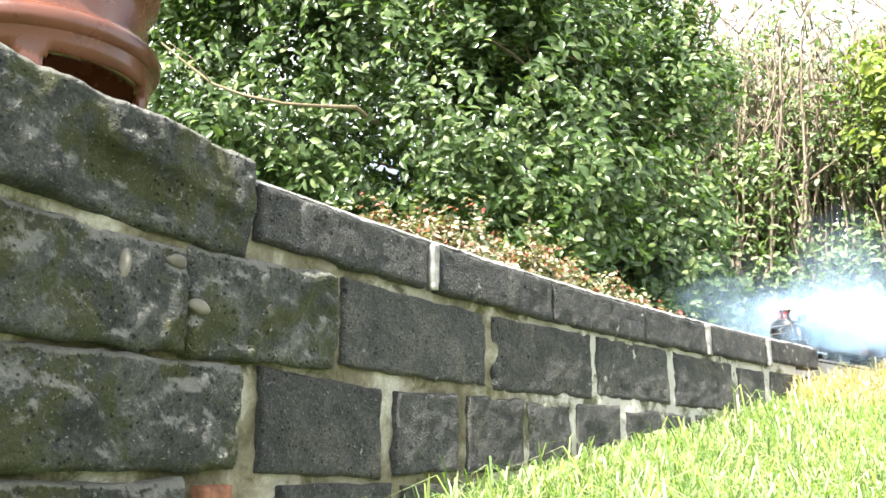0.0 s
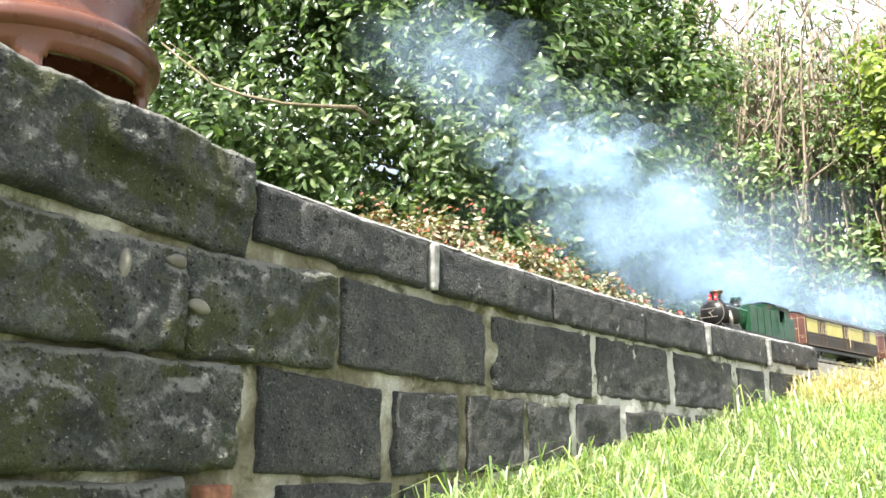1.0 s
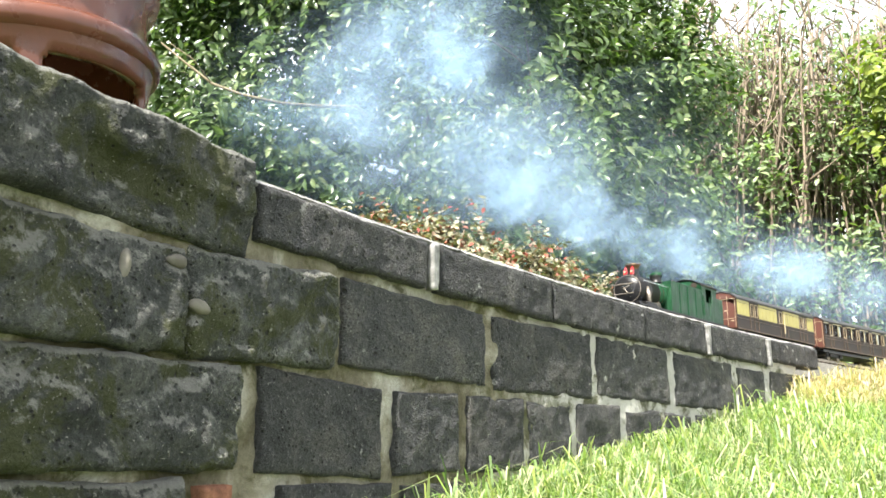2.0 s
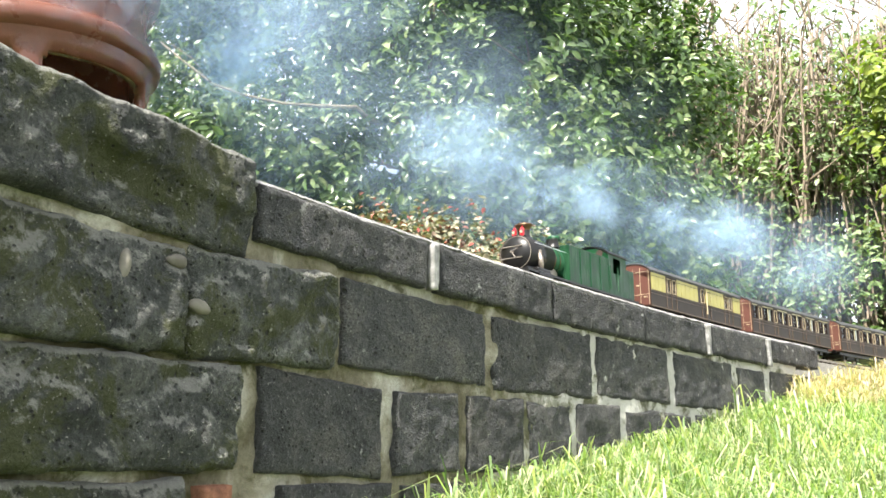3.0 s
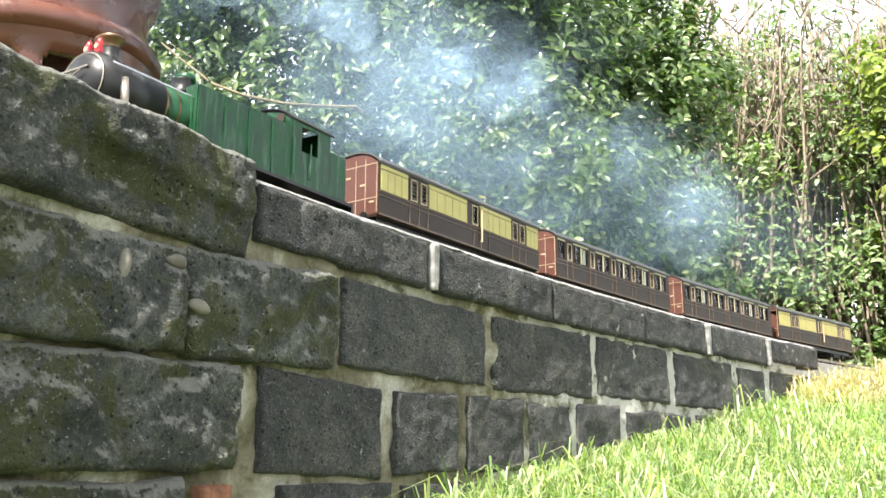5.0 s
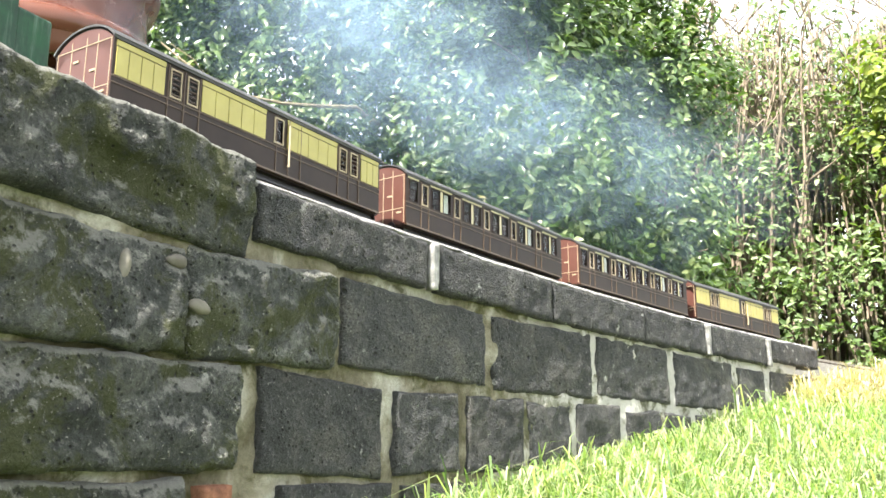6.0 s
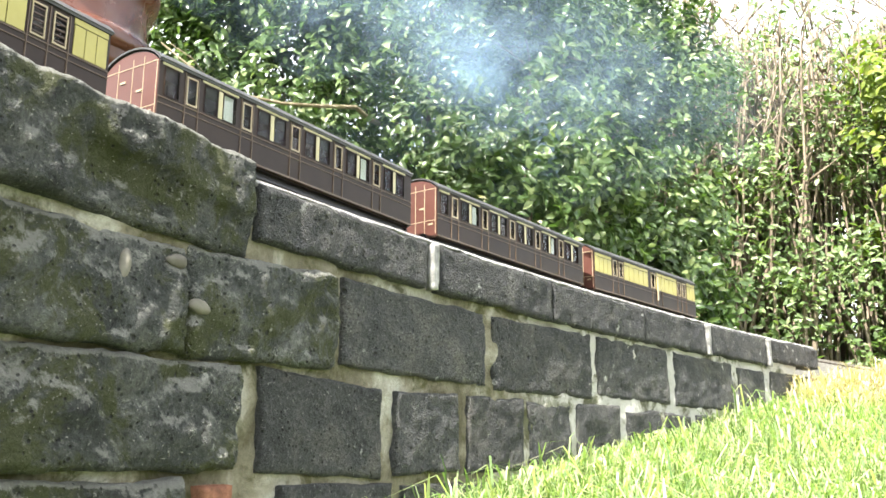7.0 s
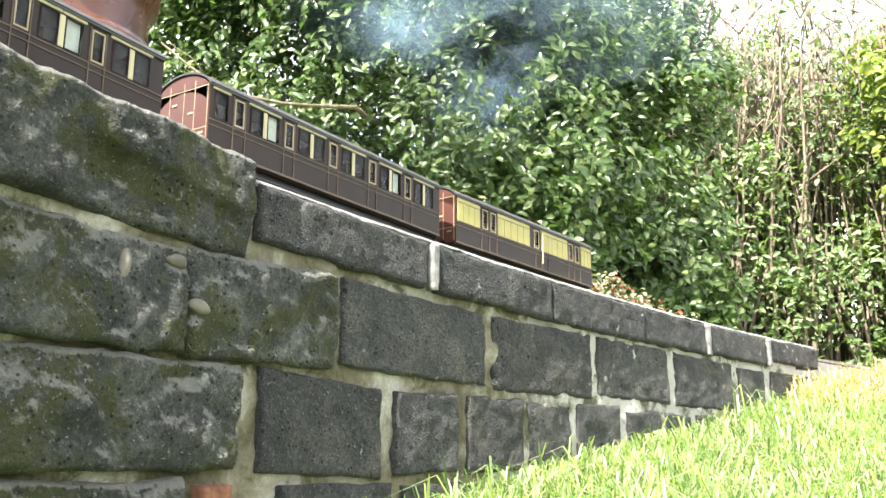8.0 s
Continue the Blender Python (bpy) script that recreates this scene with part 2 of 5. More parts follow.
def part(name, bm, material, parent, label="", smooth=False):
    return link(name, bm, material, parent, label, smooth)


def raw(name, verts, faces, material, parent=None, label="", smooth=False):
    me = bpy.data.meshes.new(name)
    me.from_pydata([tuple(map(float, v)) for v in verts], [], [tuple(map(int, f)) for f in faces])
    for p in me.polygons:
        p.use_smooth = smooth
    me.materials.append(material)
    ob = new(name, me)
    if parent:
        ob.parent = parent
    if label:
        ob["label"] = label
    return ob


def box(bm, x0, x1, y0, y1, z0, z1, bevel=0.0):
    r = bmesh.ops.create_cube(bm, size=1.0, matrix=Matrix.Translation(((x0 + x1) / 2, (y0 + y1) / 2, (z0 + z1) / 2)) @ Matrix.Diagonal((x1 - x0, y1 - y0, z1 - z0, 1)))
    if bevel:
        es = list({e for v in r["verts"] for e in v.link_edges})
        bmesh.ops.bevel(bm, geom=es, offset=bevel, segments=2, affect='EDGES', profile=0.5)
    return bm


def cyl(bm, a, b, r0, r1=None, seg=20, caps=True):
    a, b = Vector(a), Vector(b)
    m = Matrix.Translation((a + b) / 2) @ (b - a).to_track_quat('Z', 'Y').to_matrix().to_4x4()
    bmesh.ops.create_cone(bm, cap_ends=caps, segments=seg, radius1=r0, radius2=r0 if r1 is None else r1, depth=(b - a).length, matrix=m)
    return bm


def lathe(bm, profile, seg=48, centre=(0, 0, 0)):
    cx, cy, cz = centre
    rings = [[bm.verts.new((cx + r * math.cos(2 * math.pi * i / seg), cy + r * math.sin(2 * math.pi * i / seg), cz + z)) for i in range(seg)] for r, z in profile]
    for a, b in zip(rings, rings[1:]):
        for i in range(seg):
            j = (i + 1) % seg
            bm.faces.new((a[i], a[j], b[j], b[i]))
    return bm


def tube(bm, pts, radii, seg=7):
    pts = [Vector(p) for p in pts]
    rings = []
    for i, p in enumerate(pts):
        d = (pts[min(i + 1, len(pts) - 1)] - pts[max(i - 1, 0)]).normalized()
        q = d.to_track_quat('Z', 'Y')
        rings.append([bm.verts.new(p + q @ Vector((radii[i] * math.cos(2 * math.pi * k / seg), radii[i] * math.sin(2 * math.pi * k / seg), 0))) for k in range(seg)])
    for a, b in zip(rings, rings[1:]):
        for k in range(seg):
            bm.faces.new((a[k], a[(k + 1) % seg], b[(k + 1) % seg], b[k]))
    bm.faces.new(rings[0][::-1])
    bm.faces.new(rings[-1])
    return bm


# ---- plan: two gentle arcs, of the wall's face and of the track ----
class Arc:
    def __init__(self, x, y, heading, turn):
        self.x, self.y, self.h0, self.k = x, y, radians(heading), radians(turn)

    def heading(self, s):
        return self.h0 + self.k * s

    def at(self, s, back=0.0):
        h = self.heading(s)
        return Vector((self.x - (math.cos(h) - math.cos(self.h0)) / self.k - math.cos(h) * back,
                       self.y + (math.sin(h) - math.sin(self.h0)) / self.k + math.sin(h) * back))


WALL = Arc(-0.17725, 0.86193, 33.65, 7.48)
NEAR_SIDE = Arc(-0.25693, 0.78908, 30.66, 8.23)     # the train's near side
HALF_W = 0.040
RAIL = 0.527
ROOT = NEAR_SIDE.at(0, HALF_W)
TRACK = Arc(ROOT.x, ROOT.y, 30.66, 8.23)


def bank(x, y):
    if y < 1.75:
        return -0.005 + 0.205 * max(y - 0.05, -0.3)
    return 0.3435 + 0.24 * (y - 1.75) if y < 2.35 else 0.4875 + 0.012 * (1 - math.exp(-(y - 2.35) * 20))


def terrain(x, y):
    # height of the lawn, or of the bed behind the wall
    z = bank(x, y) + 0.012 * noise.noise((x * 3, y * 3, 0))
    cx = WALL.x + math.cos(WALL.h0) / WALL.k
    cy = WALL.y - math.sin(WALL.h0) / WALL.k
    d = math.hypot(x - cx, y - cy) - 1 / WALL.k
    if d > 0.07 and y < 3.2:
        w = min((d - 0.07) / 0.03, 1)
        return z + w * (0.490 + 0.01 * noise.noise((x * 5, y * 5, 3)) - z)
    return z


def ground():
    xs = np.concatenate([np.linspace(-60, -4, 8), np.linspace(-3.5, 5, 171), np.linspace(6, 60, 8)])
    ys = np.concatenate([np.linspace(-60, -4, 8), np.linspace(-3, 5, 161), np.linspace(6, 120, 9)])
    verts = [(x, y, terrain(x, y)) for y in ys for x in xs]
    nx = len(xs)
    faces = [(j * nx + i, j * nx + i + 1, (j + 1) * nx + i + 1, (j + 1) * nx + i) for j in range(len(ys) - 1) for i in range(nx - 1)]
    ob = raw("ground", verts, faces, M_TURF, smooth=True)
    tagged(ob, "lawn bank of short turf rising beside the wall", "ground", kind="structure")


ground()


def stone_mesh(name, s0, s1, z0, z1, proud, depth, material, parent, seed, skew=0.0, rough=0.0018, corner=0.0028, wear=0.0026, facet=0.0, shoulder=0.0, ledge=None):
    # a worn block on the wall's arc: s along the wall, z up, front face slightly bulged and chipped
    n = max(6, int((s1 - s0) / 0.0034))
    m = max(6, int((z1 - z0) / 0.0034))
    n, m = min(n, 150), min(m, 30)
    w, h = s1 - s0, z1 - z0
    verts, faces = [], []
    off = Vector((seed * 7.31, seed * 3.17, seed * 1.7))

    def put(u, v, back):
        s = s0 + u * w
        z = z0 + v * h + skew * (u - 0.5)
        # uneven outline
        e = noise.noise(Vector((s * 25, z * 25, 0)) + off) * wear + noise.noise(Vector((s * 80, z * 80, 5)) + off) * wear * 0.4
        du = min(u, 1 - u) * w
        dv = min(v, 1 - v) * h
        if du < 0.02:
            s += e * (1 - du / 0.02) * (1 if u < 0.5 else -1)
        if dv < 0.02:
            z += e * (1 - dv / 0.02) * (1 if v < 0.5 else -1)
        p = WALL.at(s, back)
        verts.append((p.x, p.y, z))

    for j in range(m + 1):
        for i in range(n + 1):
            u, v = i / n, j / m
            d = min(min(u, 1 - u) * w, min(v, 1 - v) * h)
            rnd = corner * (1 - min(d / corner, 1)) ** 2 * 0.9
            q = Vector((u * w * 60, v * h * 60, 0)) + off
            bump = noise.noise(q * 0.35) * rough * 1.6 + noise.noise(q) * rough + noise.noise(q * 2.7) * rough * 0.35
            step = noise.noise(q * 0.16 + Vector((4, 8, 1)))
            bump += facet * (min(max((step + 0.05) * 7, 0), 1) - 0.5) + facet * 0.5 * (min(max((noise.noise(q * 0.4 + Vector((1, 5, 9))) - 0.12) * 6, 0), 1))
            bump += rough * 0.5 * abs(noise.noise(q * 1.7 + Vector((5, 5, 5))))
            chip = max(0, noise.noise(q * 0.55 + Vector((9, 2, 4))) - 0.25) * wear * 2.5 * (0.6 if d < 0.018 else 0.15)
            bump += shoulder * max(v - 0.5 + 0.25 * noise.noise(q * 0.3), 0) + shoulder * 0.5 * max(0.25 - v, 0)
            if ledge:
                # a broken lower face, set back under a slanting ridge
                s_now, z_now = s0 + u * w, z0 + v * h
                ridge = ledge[0] + ledge[1] * s_now + 0.010 * noise.noise(q * 0.5 + Vector((2, 7, 3))) + 0.004 * noise.noise(q * 1.9)
                bump += ledge[2] * min(max((ridge - z_now) / 0.007, 0), 1) * min(max((s_now + 0.27) / 0.07, 0), 1)
            put(u, v, -proud + rnd + bump + chip)
    for j in range(m):
        for i in range(n):
            a = j * (n + 1) + i
            faces.append((a, a + 1, a + n + 2, a + n + 1))
    rim = [i for i in range(n + 1)] + [(j * (n + 1) + n) for j in range(1, m + 1)] + [m * (n + 1) + i for i in range(n - 1, -1, -1)] + [j * (n + 1) for j in range(m - 1, 0, -1)]
    base = len(verts)
    for k in rim:
        j, i = divmod(k, n + 1)
        put(i / n, j / m, depth)
    L = len(rim)
    for k in range(L):
        faces.append((rim[k], base + k, base + (k + 1) % L, rim[(k + 1) % L]))
    faces.append(tuple(base + k for k in range(L)))
    return raw(name, verts, faces, material, parent, smooth=True)


def mortar_face(parent):
    # the bedding that fills the joints: slightly recessed, lumpy, smeared over edges here and there
    n, m = 420, 96
    s_a, s_b, z_a, z_b = -1.6, 1.50, -0.35, 0.50
    verts, faces = [], []
    for j in range(m + 1):
        z = z_a + (z_b - z_a) * (j / m) ** 0.8
        for i in range(n + 1):
            s = s_a + (s_b - s_a) * i / n
            q = Vector((s * 30, z * 30, 2))
            back = 0.0045 - noise.noise(q) * 0.004 - noise.noise(q * 3.1) * 0.0025 - noise.noise(q * 7) * 0.0012
            if s > 0.3:
                back -= 0.0045 * min((s - 0.3) * 10, 1)
            if s < 0.118:
                back -= 0.005 - 0.004 * (z < 0.352)
            p = WALL.at(s, back)
            verts.append((p.x, p.y, z))
    for j in range(m):
        for i in range(n):
            a = j * (n + 1) + i
            faces.append((a, a + 1, a + n + 2, a + n + 1))
    rim = [i for i in range(n + 1)] + [(j * (n + 1) + n) for j in range(1, m + 1)] + [m * (n + 1) + i for i in range(n - 1, -1, -1)] + [j * (n + 1) for j in range(m - 1, 0, -1)]
    base = len(verts)
    for k in rim:
        j, i = divmod(k, n + 1)
        p = WALL.at(s_a + (s_b - s_a) * i / n, 0.17)
        verts.append((p.x, p.y, z_a + (z_b - z_a) * (j / m) ** 0.8))
    L = len(rim)
    for k in range(L):
        faces.append((rim[k], base + k, base + (k + 1) % L, rim[(k + 1) % L]))
    faces.append(tuple(base + k for k in range(L)))
    return raw("mortar", verts, faces, M_MORTAR, parent, "sandy lime mortar, mossy in places", smooth=True)


def cement_skim(parent):
    # a thin pale strip added along the coping's top arris: sunlight put into colour
    n = 330
    verts, faces = [], []
    for i in range(n + 1):
        s = -0.016 + 1.612 * i / n
        e = 0.0036 * noise.noise((s * 11, 0, 0)) + 0.0030 * noise.noise((s * 37, 3, 0)) + 0.0022 * noise.noise((s * 110, 3, 0)) + 0.0022
        for b, z in ((0.022, 0.512), (-0.0085 + e, 0.5155 + 1.5 * e), (-0.0100 + e, 0.5185 + e), (-0.004 + e, 0.5245 + 0.6 * e), (0.022, 0.5245)):
            p = WALL.at(s, b)
            verts.append((p.x, p.y, z))
    for i in range(n):
        for k in range(5):
            faces.append((i * 5 + k, i * 5 + (k + 1) % 5, i * 5 + 5 + (k + 1) % 5, i * 5 + 5 + k))
    faces += [(4, 3, 2, 1, 0), tuple(n * 5 + k for k in range(5))]
    raw("cement_skim", verts, faces, M_LIT_ARRIS_CEMENT, parent, "pale added strip, standing for sunlight on the coping arris")
    for s in (0.280, 1.0935, 1.360):
        m = []
        f = []
        for j in range(14):
            z = 0.462 + 0.0575 * j / 13
            for ds in (-0.0062, -0.0024, 0.0024, 0.0062):
                e = noise.noise((s * 40 + ds * 90, z * 90, 1))
                p = WALL.at(s + ds * (1 + 0.5 * noise.noise((s, z * 70, ds * 200))) + e * 0.003, -0.0105 - 0.0022 * (abs(ds) < 0.01) + e * 0.0015)
                m.append((p.x, p.y, z))
        for j in range(13):
            for k in range(3):
                a = j * 4 + k
                f.append((a, a + 1, a + 5, a + 4))
        ob = raw("joint_mortar", m, f, M_LIT_ARRIS_CEMENT, parent, "pale cement pointing", True)
        so = ob.modifiers.new("thick", 'SOLIDIFY')
        so.thickness, so.offset = 0.012, -1


def wall():
    root = new("wall_front")
    tagged(root, "low curved garden wall of dark stone blocks with pale mortar", "wall", kind="structure")
    mortar_face(root)
    k = 1
    # coping: seven slabs with tight and open joints
    for s0, s1, z0 in ((-0.012, 0.268, 0.464), (0.292, 0.562, 0.462), (0.566, 0.848, 0.461), (0.852, 1.083, 0.462), (1.104, 1.346, 0.464), (1.374, 1.60, 0.474)):
        stone_mesh("coping_slab", s0, s1, z0, 0.5195, 0.011, 0.022, M_COPING, root, k, rough=0.0013, corner=0.003, wear=0.0032)
        k += 1
    cement_skim(root)
    # course under the coping
    for s0, s1, z0, z1, sk in ((0.124, 0.400, 0.357, 0.451, -0.002), (0.417, 0.682, 0.355, 0.452, 0.006), (0.700, 0.940, 0.363, 0.456, 0.002), (0.966, 1.198, 0.362, 0.455, 0.0), (1.225, 1.345, 0.362, 0.450, 0.0), (1.372, 1.485, 0.365, 0.455, 0.0)):
        stone_mesh("block", s0, s1, z0, z1, 0.004, 0.12, M_BLOCK, root, k, sk)
        k += 1
    for s0, s1, z0, z1, sk in ((0.010, 0.192, 0.246, 0.342, -0.008), (0.219, 0.342, 0.248, 0.340, 0.006), (0.361, 0.490, 0.25, 0.343, 0.003), (0.503, 0.616, 0.25, 0.342, 0.0), (0.634, 0.766, 0.25, 0.349, 0.003), (0.790, 0.901, 0.25, 0.346, 0.008), (0.921, 1.02, 0.25, 0.347, -0.002), (1.04, 1.20, 0.25, 0.35, 0)):
        stone_mesh("block", s0, s1, z0, z1, 0.004, 0.12, M_BLOCK, root, k, sk)
        k += 1
    # lowest course, half in the grass
    for s0, s1, z0, z1 in ((0.04, 0.215, 0.15, 0.238), (0.232, 0.42, 0.15, 0.236), (0.44, 0.62, 0.15, 0.238)):
        stone_mesh("block", s0, s1, z0, z1, 0.004, 0.12, M_BLOCK, root, k)
        k += 1
    stone_mesh("brick", -0.062, -0.028, 0.17, 0.238, 0.012, 0.1, M_BRICK, root, k, rough=0.001, wear=0.002)
    # big rough stones of the pier
    for s0, s1, z0, z1, pr, sk, wear in ((-0.46, -0.020, 0.452, 0.550, 0.021, -0.020, 0.003), (-0.50, -0.0915, 0.345, 0.440, 0.017, 0.003, 0.0035), (-0.0895, 0.112, 0.349, 0.447, 0.013, 0.008, 0.0035),
                                     (-0.50, -0.024, 0.249, 0.341, 0.018, 0.004, 0.0035), (-0.50, -0.086, 0.150, 0.244, 0.017, 0.0, 0.0035), (-1.2, -0.52, 0.40, 0.52, 0.015, 0.0, 0.006), (-1.1, -0.51, 0.25, 0.39, 0.015, 0.0, 0.006)):
        stone_mesh("pier_stone", s0, s1, z0, z1, pr, 0.022 if z1 > 0.5 else 0.13, M_PIER, root, k, sk, rough=0.0046, corner=0.006, wear=wear, facet=0.0035,
                   shoulder=0.012 if z1 < 0.5 else 0.004, ledge=(0.492, -0.10, 0.008) if z1 > 0.54 else None)
        k += 1
    for s, z, r, stretch, tilt in ((-0.080, 0.389, 0.0095, (1.5, 0.7, 0.8), 12), (-0.107, 0.425, 0.010, (1.2, 0.7, 0.7), 0), (-0.160, 0.413, 0.010, (0.6, 0.6, 1.5), 10), (-0.098, 0.398, 0.006, (1, 0.7, 0.8), 40)):
        pb = bmesh.new()
        bmesh.ops.create_icosphere(pb, subdivisions=3, radius=r * 0.85)
        for v in pb.verts:
            v.co *= 1 + 0.3 * noise.noise(v.co * 90 + Vector((s * 50, 0, 0)))
        p = WALL.at(s, -0.0105)
        m = pose(p.x, p.y, z, 0, 0, 90 - math.degrees(WALL.heading(s))) @ pose(0, 0, 0, 0, tilt, 0) @ Matrix.Diagonal((*stretch, 1))
        bmesh.ops.transform(pb, matrix=m, verts=pb.verts)
        part("pebble", pb, M_PEBBLE, root, "pale pebble set in the pier's mortar", True)
    return root


wall()


# ---- track ----
def swept(name, arc, s0, s1, step, profile, material, parent=None, label=""):
    # a closed profile of (back, z) swept along an arc
    n = int((s1 - s0) / step) + 1
    verts, faces, P = [], [], len(profile)
    for i in range(n + 1):
        s = s0 + (s1 - s0) * i / n
        for b, z in profile:
            p = arc.at(s, b)
            verts.append((p.x, p.y, z))
    for i in range(n):
        for k in range(P):
            faces.append((i * P + k, i * P + (k + 1) % P, (i + 1) * P + (k + 1) % P, (i + 1) * P + k))
    faces += [tuple(range(P))[::-1], tuple(n * P + k for k in range(P))]
    return raw(name, verts, faces, material, parent, label)


def track():
    root = new("model_railway_track")
    tagged(root, "narrow model railway track on a thin ballast bed", "track")
    swept("ballast_bed", TRACK, -2.4, 4.9, 0.04, [(-0.046, 0.47), (-0.043, 0.512), (0.045, 0.512), (0.08, 0.47)], M_BALLAST, root)
    for b in (-0.0205, 0.0205):
        swept("rail", TRACK, -2.4, 4.9, 0.04, [(b - 0.0016, 0.518), (b - 0.0016, RAIL), (b + 0.0016, RAIL), (b + 0.0016, 0.518)], M_RAIL, root)
    bm = box(bmesh.new(), -0.004, 0.004, -0.038, 0.038, 0, 0.007)
    first = part("sleeper", bm, M_SLEEPER, root)
    for i in range(290):
        s = -2.38 + i * 0.025
        ob = first if i == 0 else new("sleeper", first.data)
        ob.parent = root
        p = TRACK.at(s)
        ob.matrix_basis = pose(p.x, p.y, 0.511, 0, 0, 90 - math.degrees(TRACK.heading(s)))


track()


# ---- the train: local x ahead, y to the near side, z up from the rail head ----
def arched(bm, x0, x1, half, z_side, rise, thick, seg=14):
    prof = [(half * math.sin(a), z_side + rise * (math.cos(a) - math.cos(1.15)) / (1 - math.cos(1.15))) for a in np.linspace(-1.15, 1.15, seg)]
    k = half / prof[-1][0]
    prof = [(y * k, z) for y, z in prof]
    loop = prof + [(y * 0.97, z - thick) for y, z in prof[::-1]]
    for x in (x0, x1):
        for y, z in loop:
            bm.verts.new((x, y, z))
    bm.verts.ensure_lookup_table()
    P = len(loop)
    v = bm.verts
    o = len(v) - 2 * P
    for k in range(P):
        bm.faces.new((v[o + k], v[o + (k + 1) % P], v[o + P + (k + 1) % P], v[o + P + k]))
    for q in range(seg - 1):
        bm.faces.new((v[o + q + 1], v[o + q], v[o + P - 1 - q], v[o + P - 2 - q]))
        bm.faces.new((v[o + P + q], v[o + P + q + 1], v[o + 2 * P - 2 - q], v[o + 2 * P - 1 - q]))
    return bm


def frame_ring(bm, x0, x1, y, z0, z1, t=0.0009, out=0.0008):
    for a in ((x0, x1, z0, z0 + t), (x0, x1, z1 - t, z1), (x0, x0 + t, z0 + t, z1 - t), (x1 - t, x1, z0 + t, z1 - t)):
        box(bm, a[0], a[1], min(y, y + out), max(y, y + out), a[2], a[3])
    return bm


LEN = 0.436
Z_SOLE, Z_WAIST, Z_CANT, Z_TOP = 0.022, 0.046, 0.074, 0.0875


def side_wall(bm, y, openings, t=0.0012):
    # a wall in the xz plane with real window openings
    x0, x1 = -LEN / 2, LEN / 2
    lo, hi = min(y, y - math.copysign(t, y)), max(y, y - math.copysign(t, y))
    cuts = sorted(openings)
    box(bm, x0, x1, lo, hi, Z_SOLE, Z_WAIST + 0.001)
    box(bm, x0, x1, lo, hi, 0.069, Z_CANT)
    edge = x0
    for a, b in cuts:
        if a > edge:
            box(bm, edge, a, lo, hi, Z_WAIST + 0.001, 0.069)
        edge = b
    box(bm, edge, x1, lo, hi, Z_WAIST + 0.001, 0.069)
    return bm


def fleshed(root, ky, kz, kx):
    for me in {o.data for o in root.children_recursive}:
        me.transform(Matrix.Diagonal((kx, ky, kz, 1)))
    return root


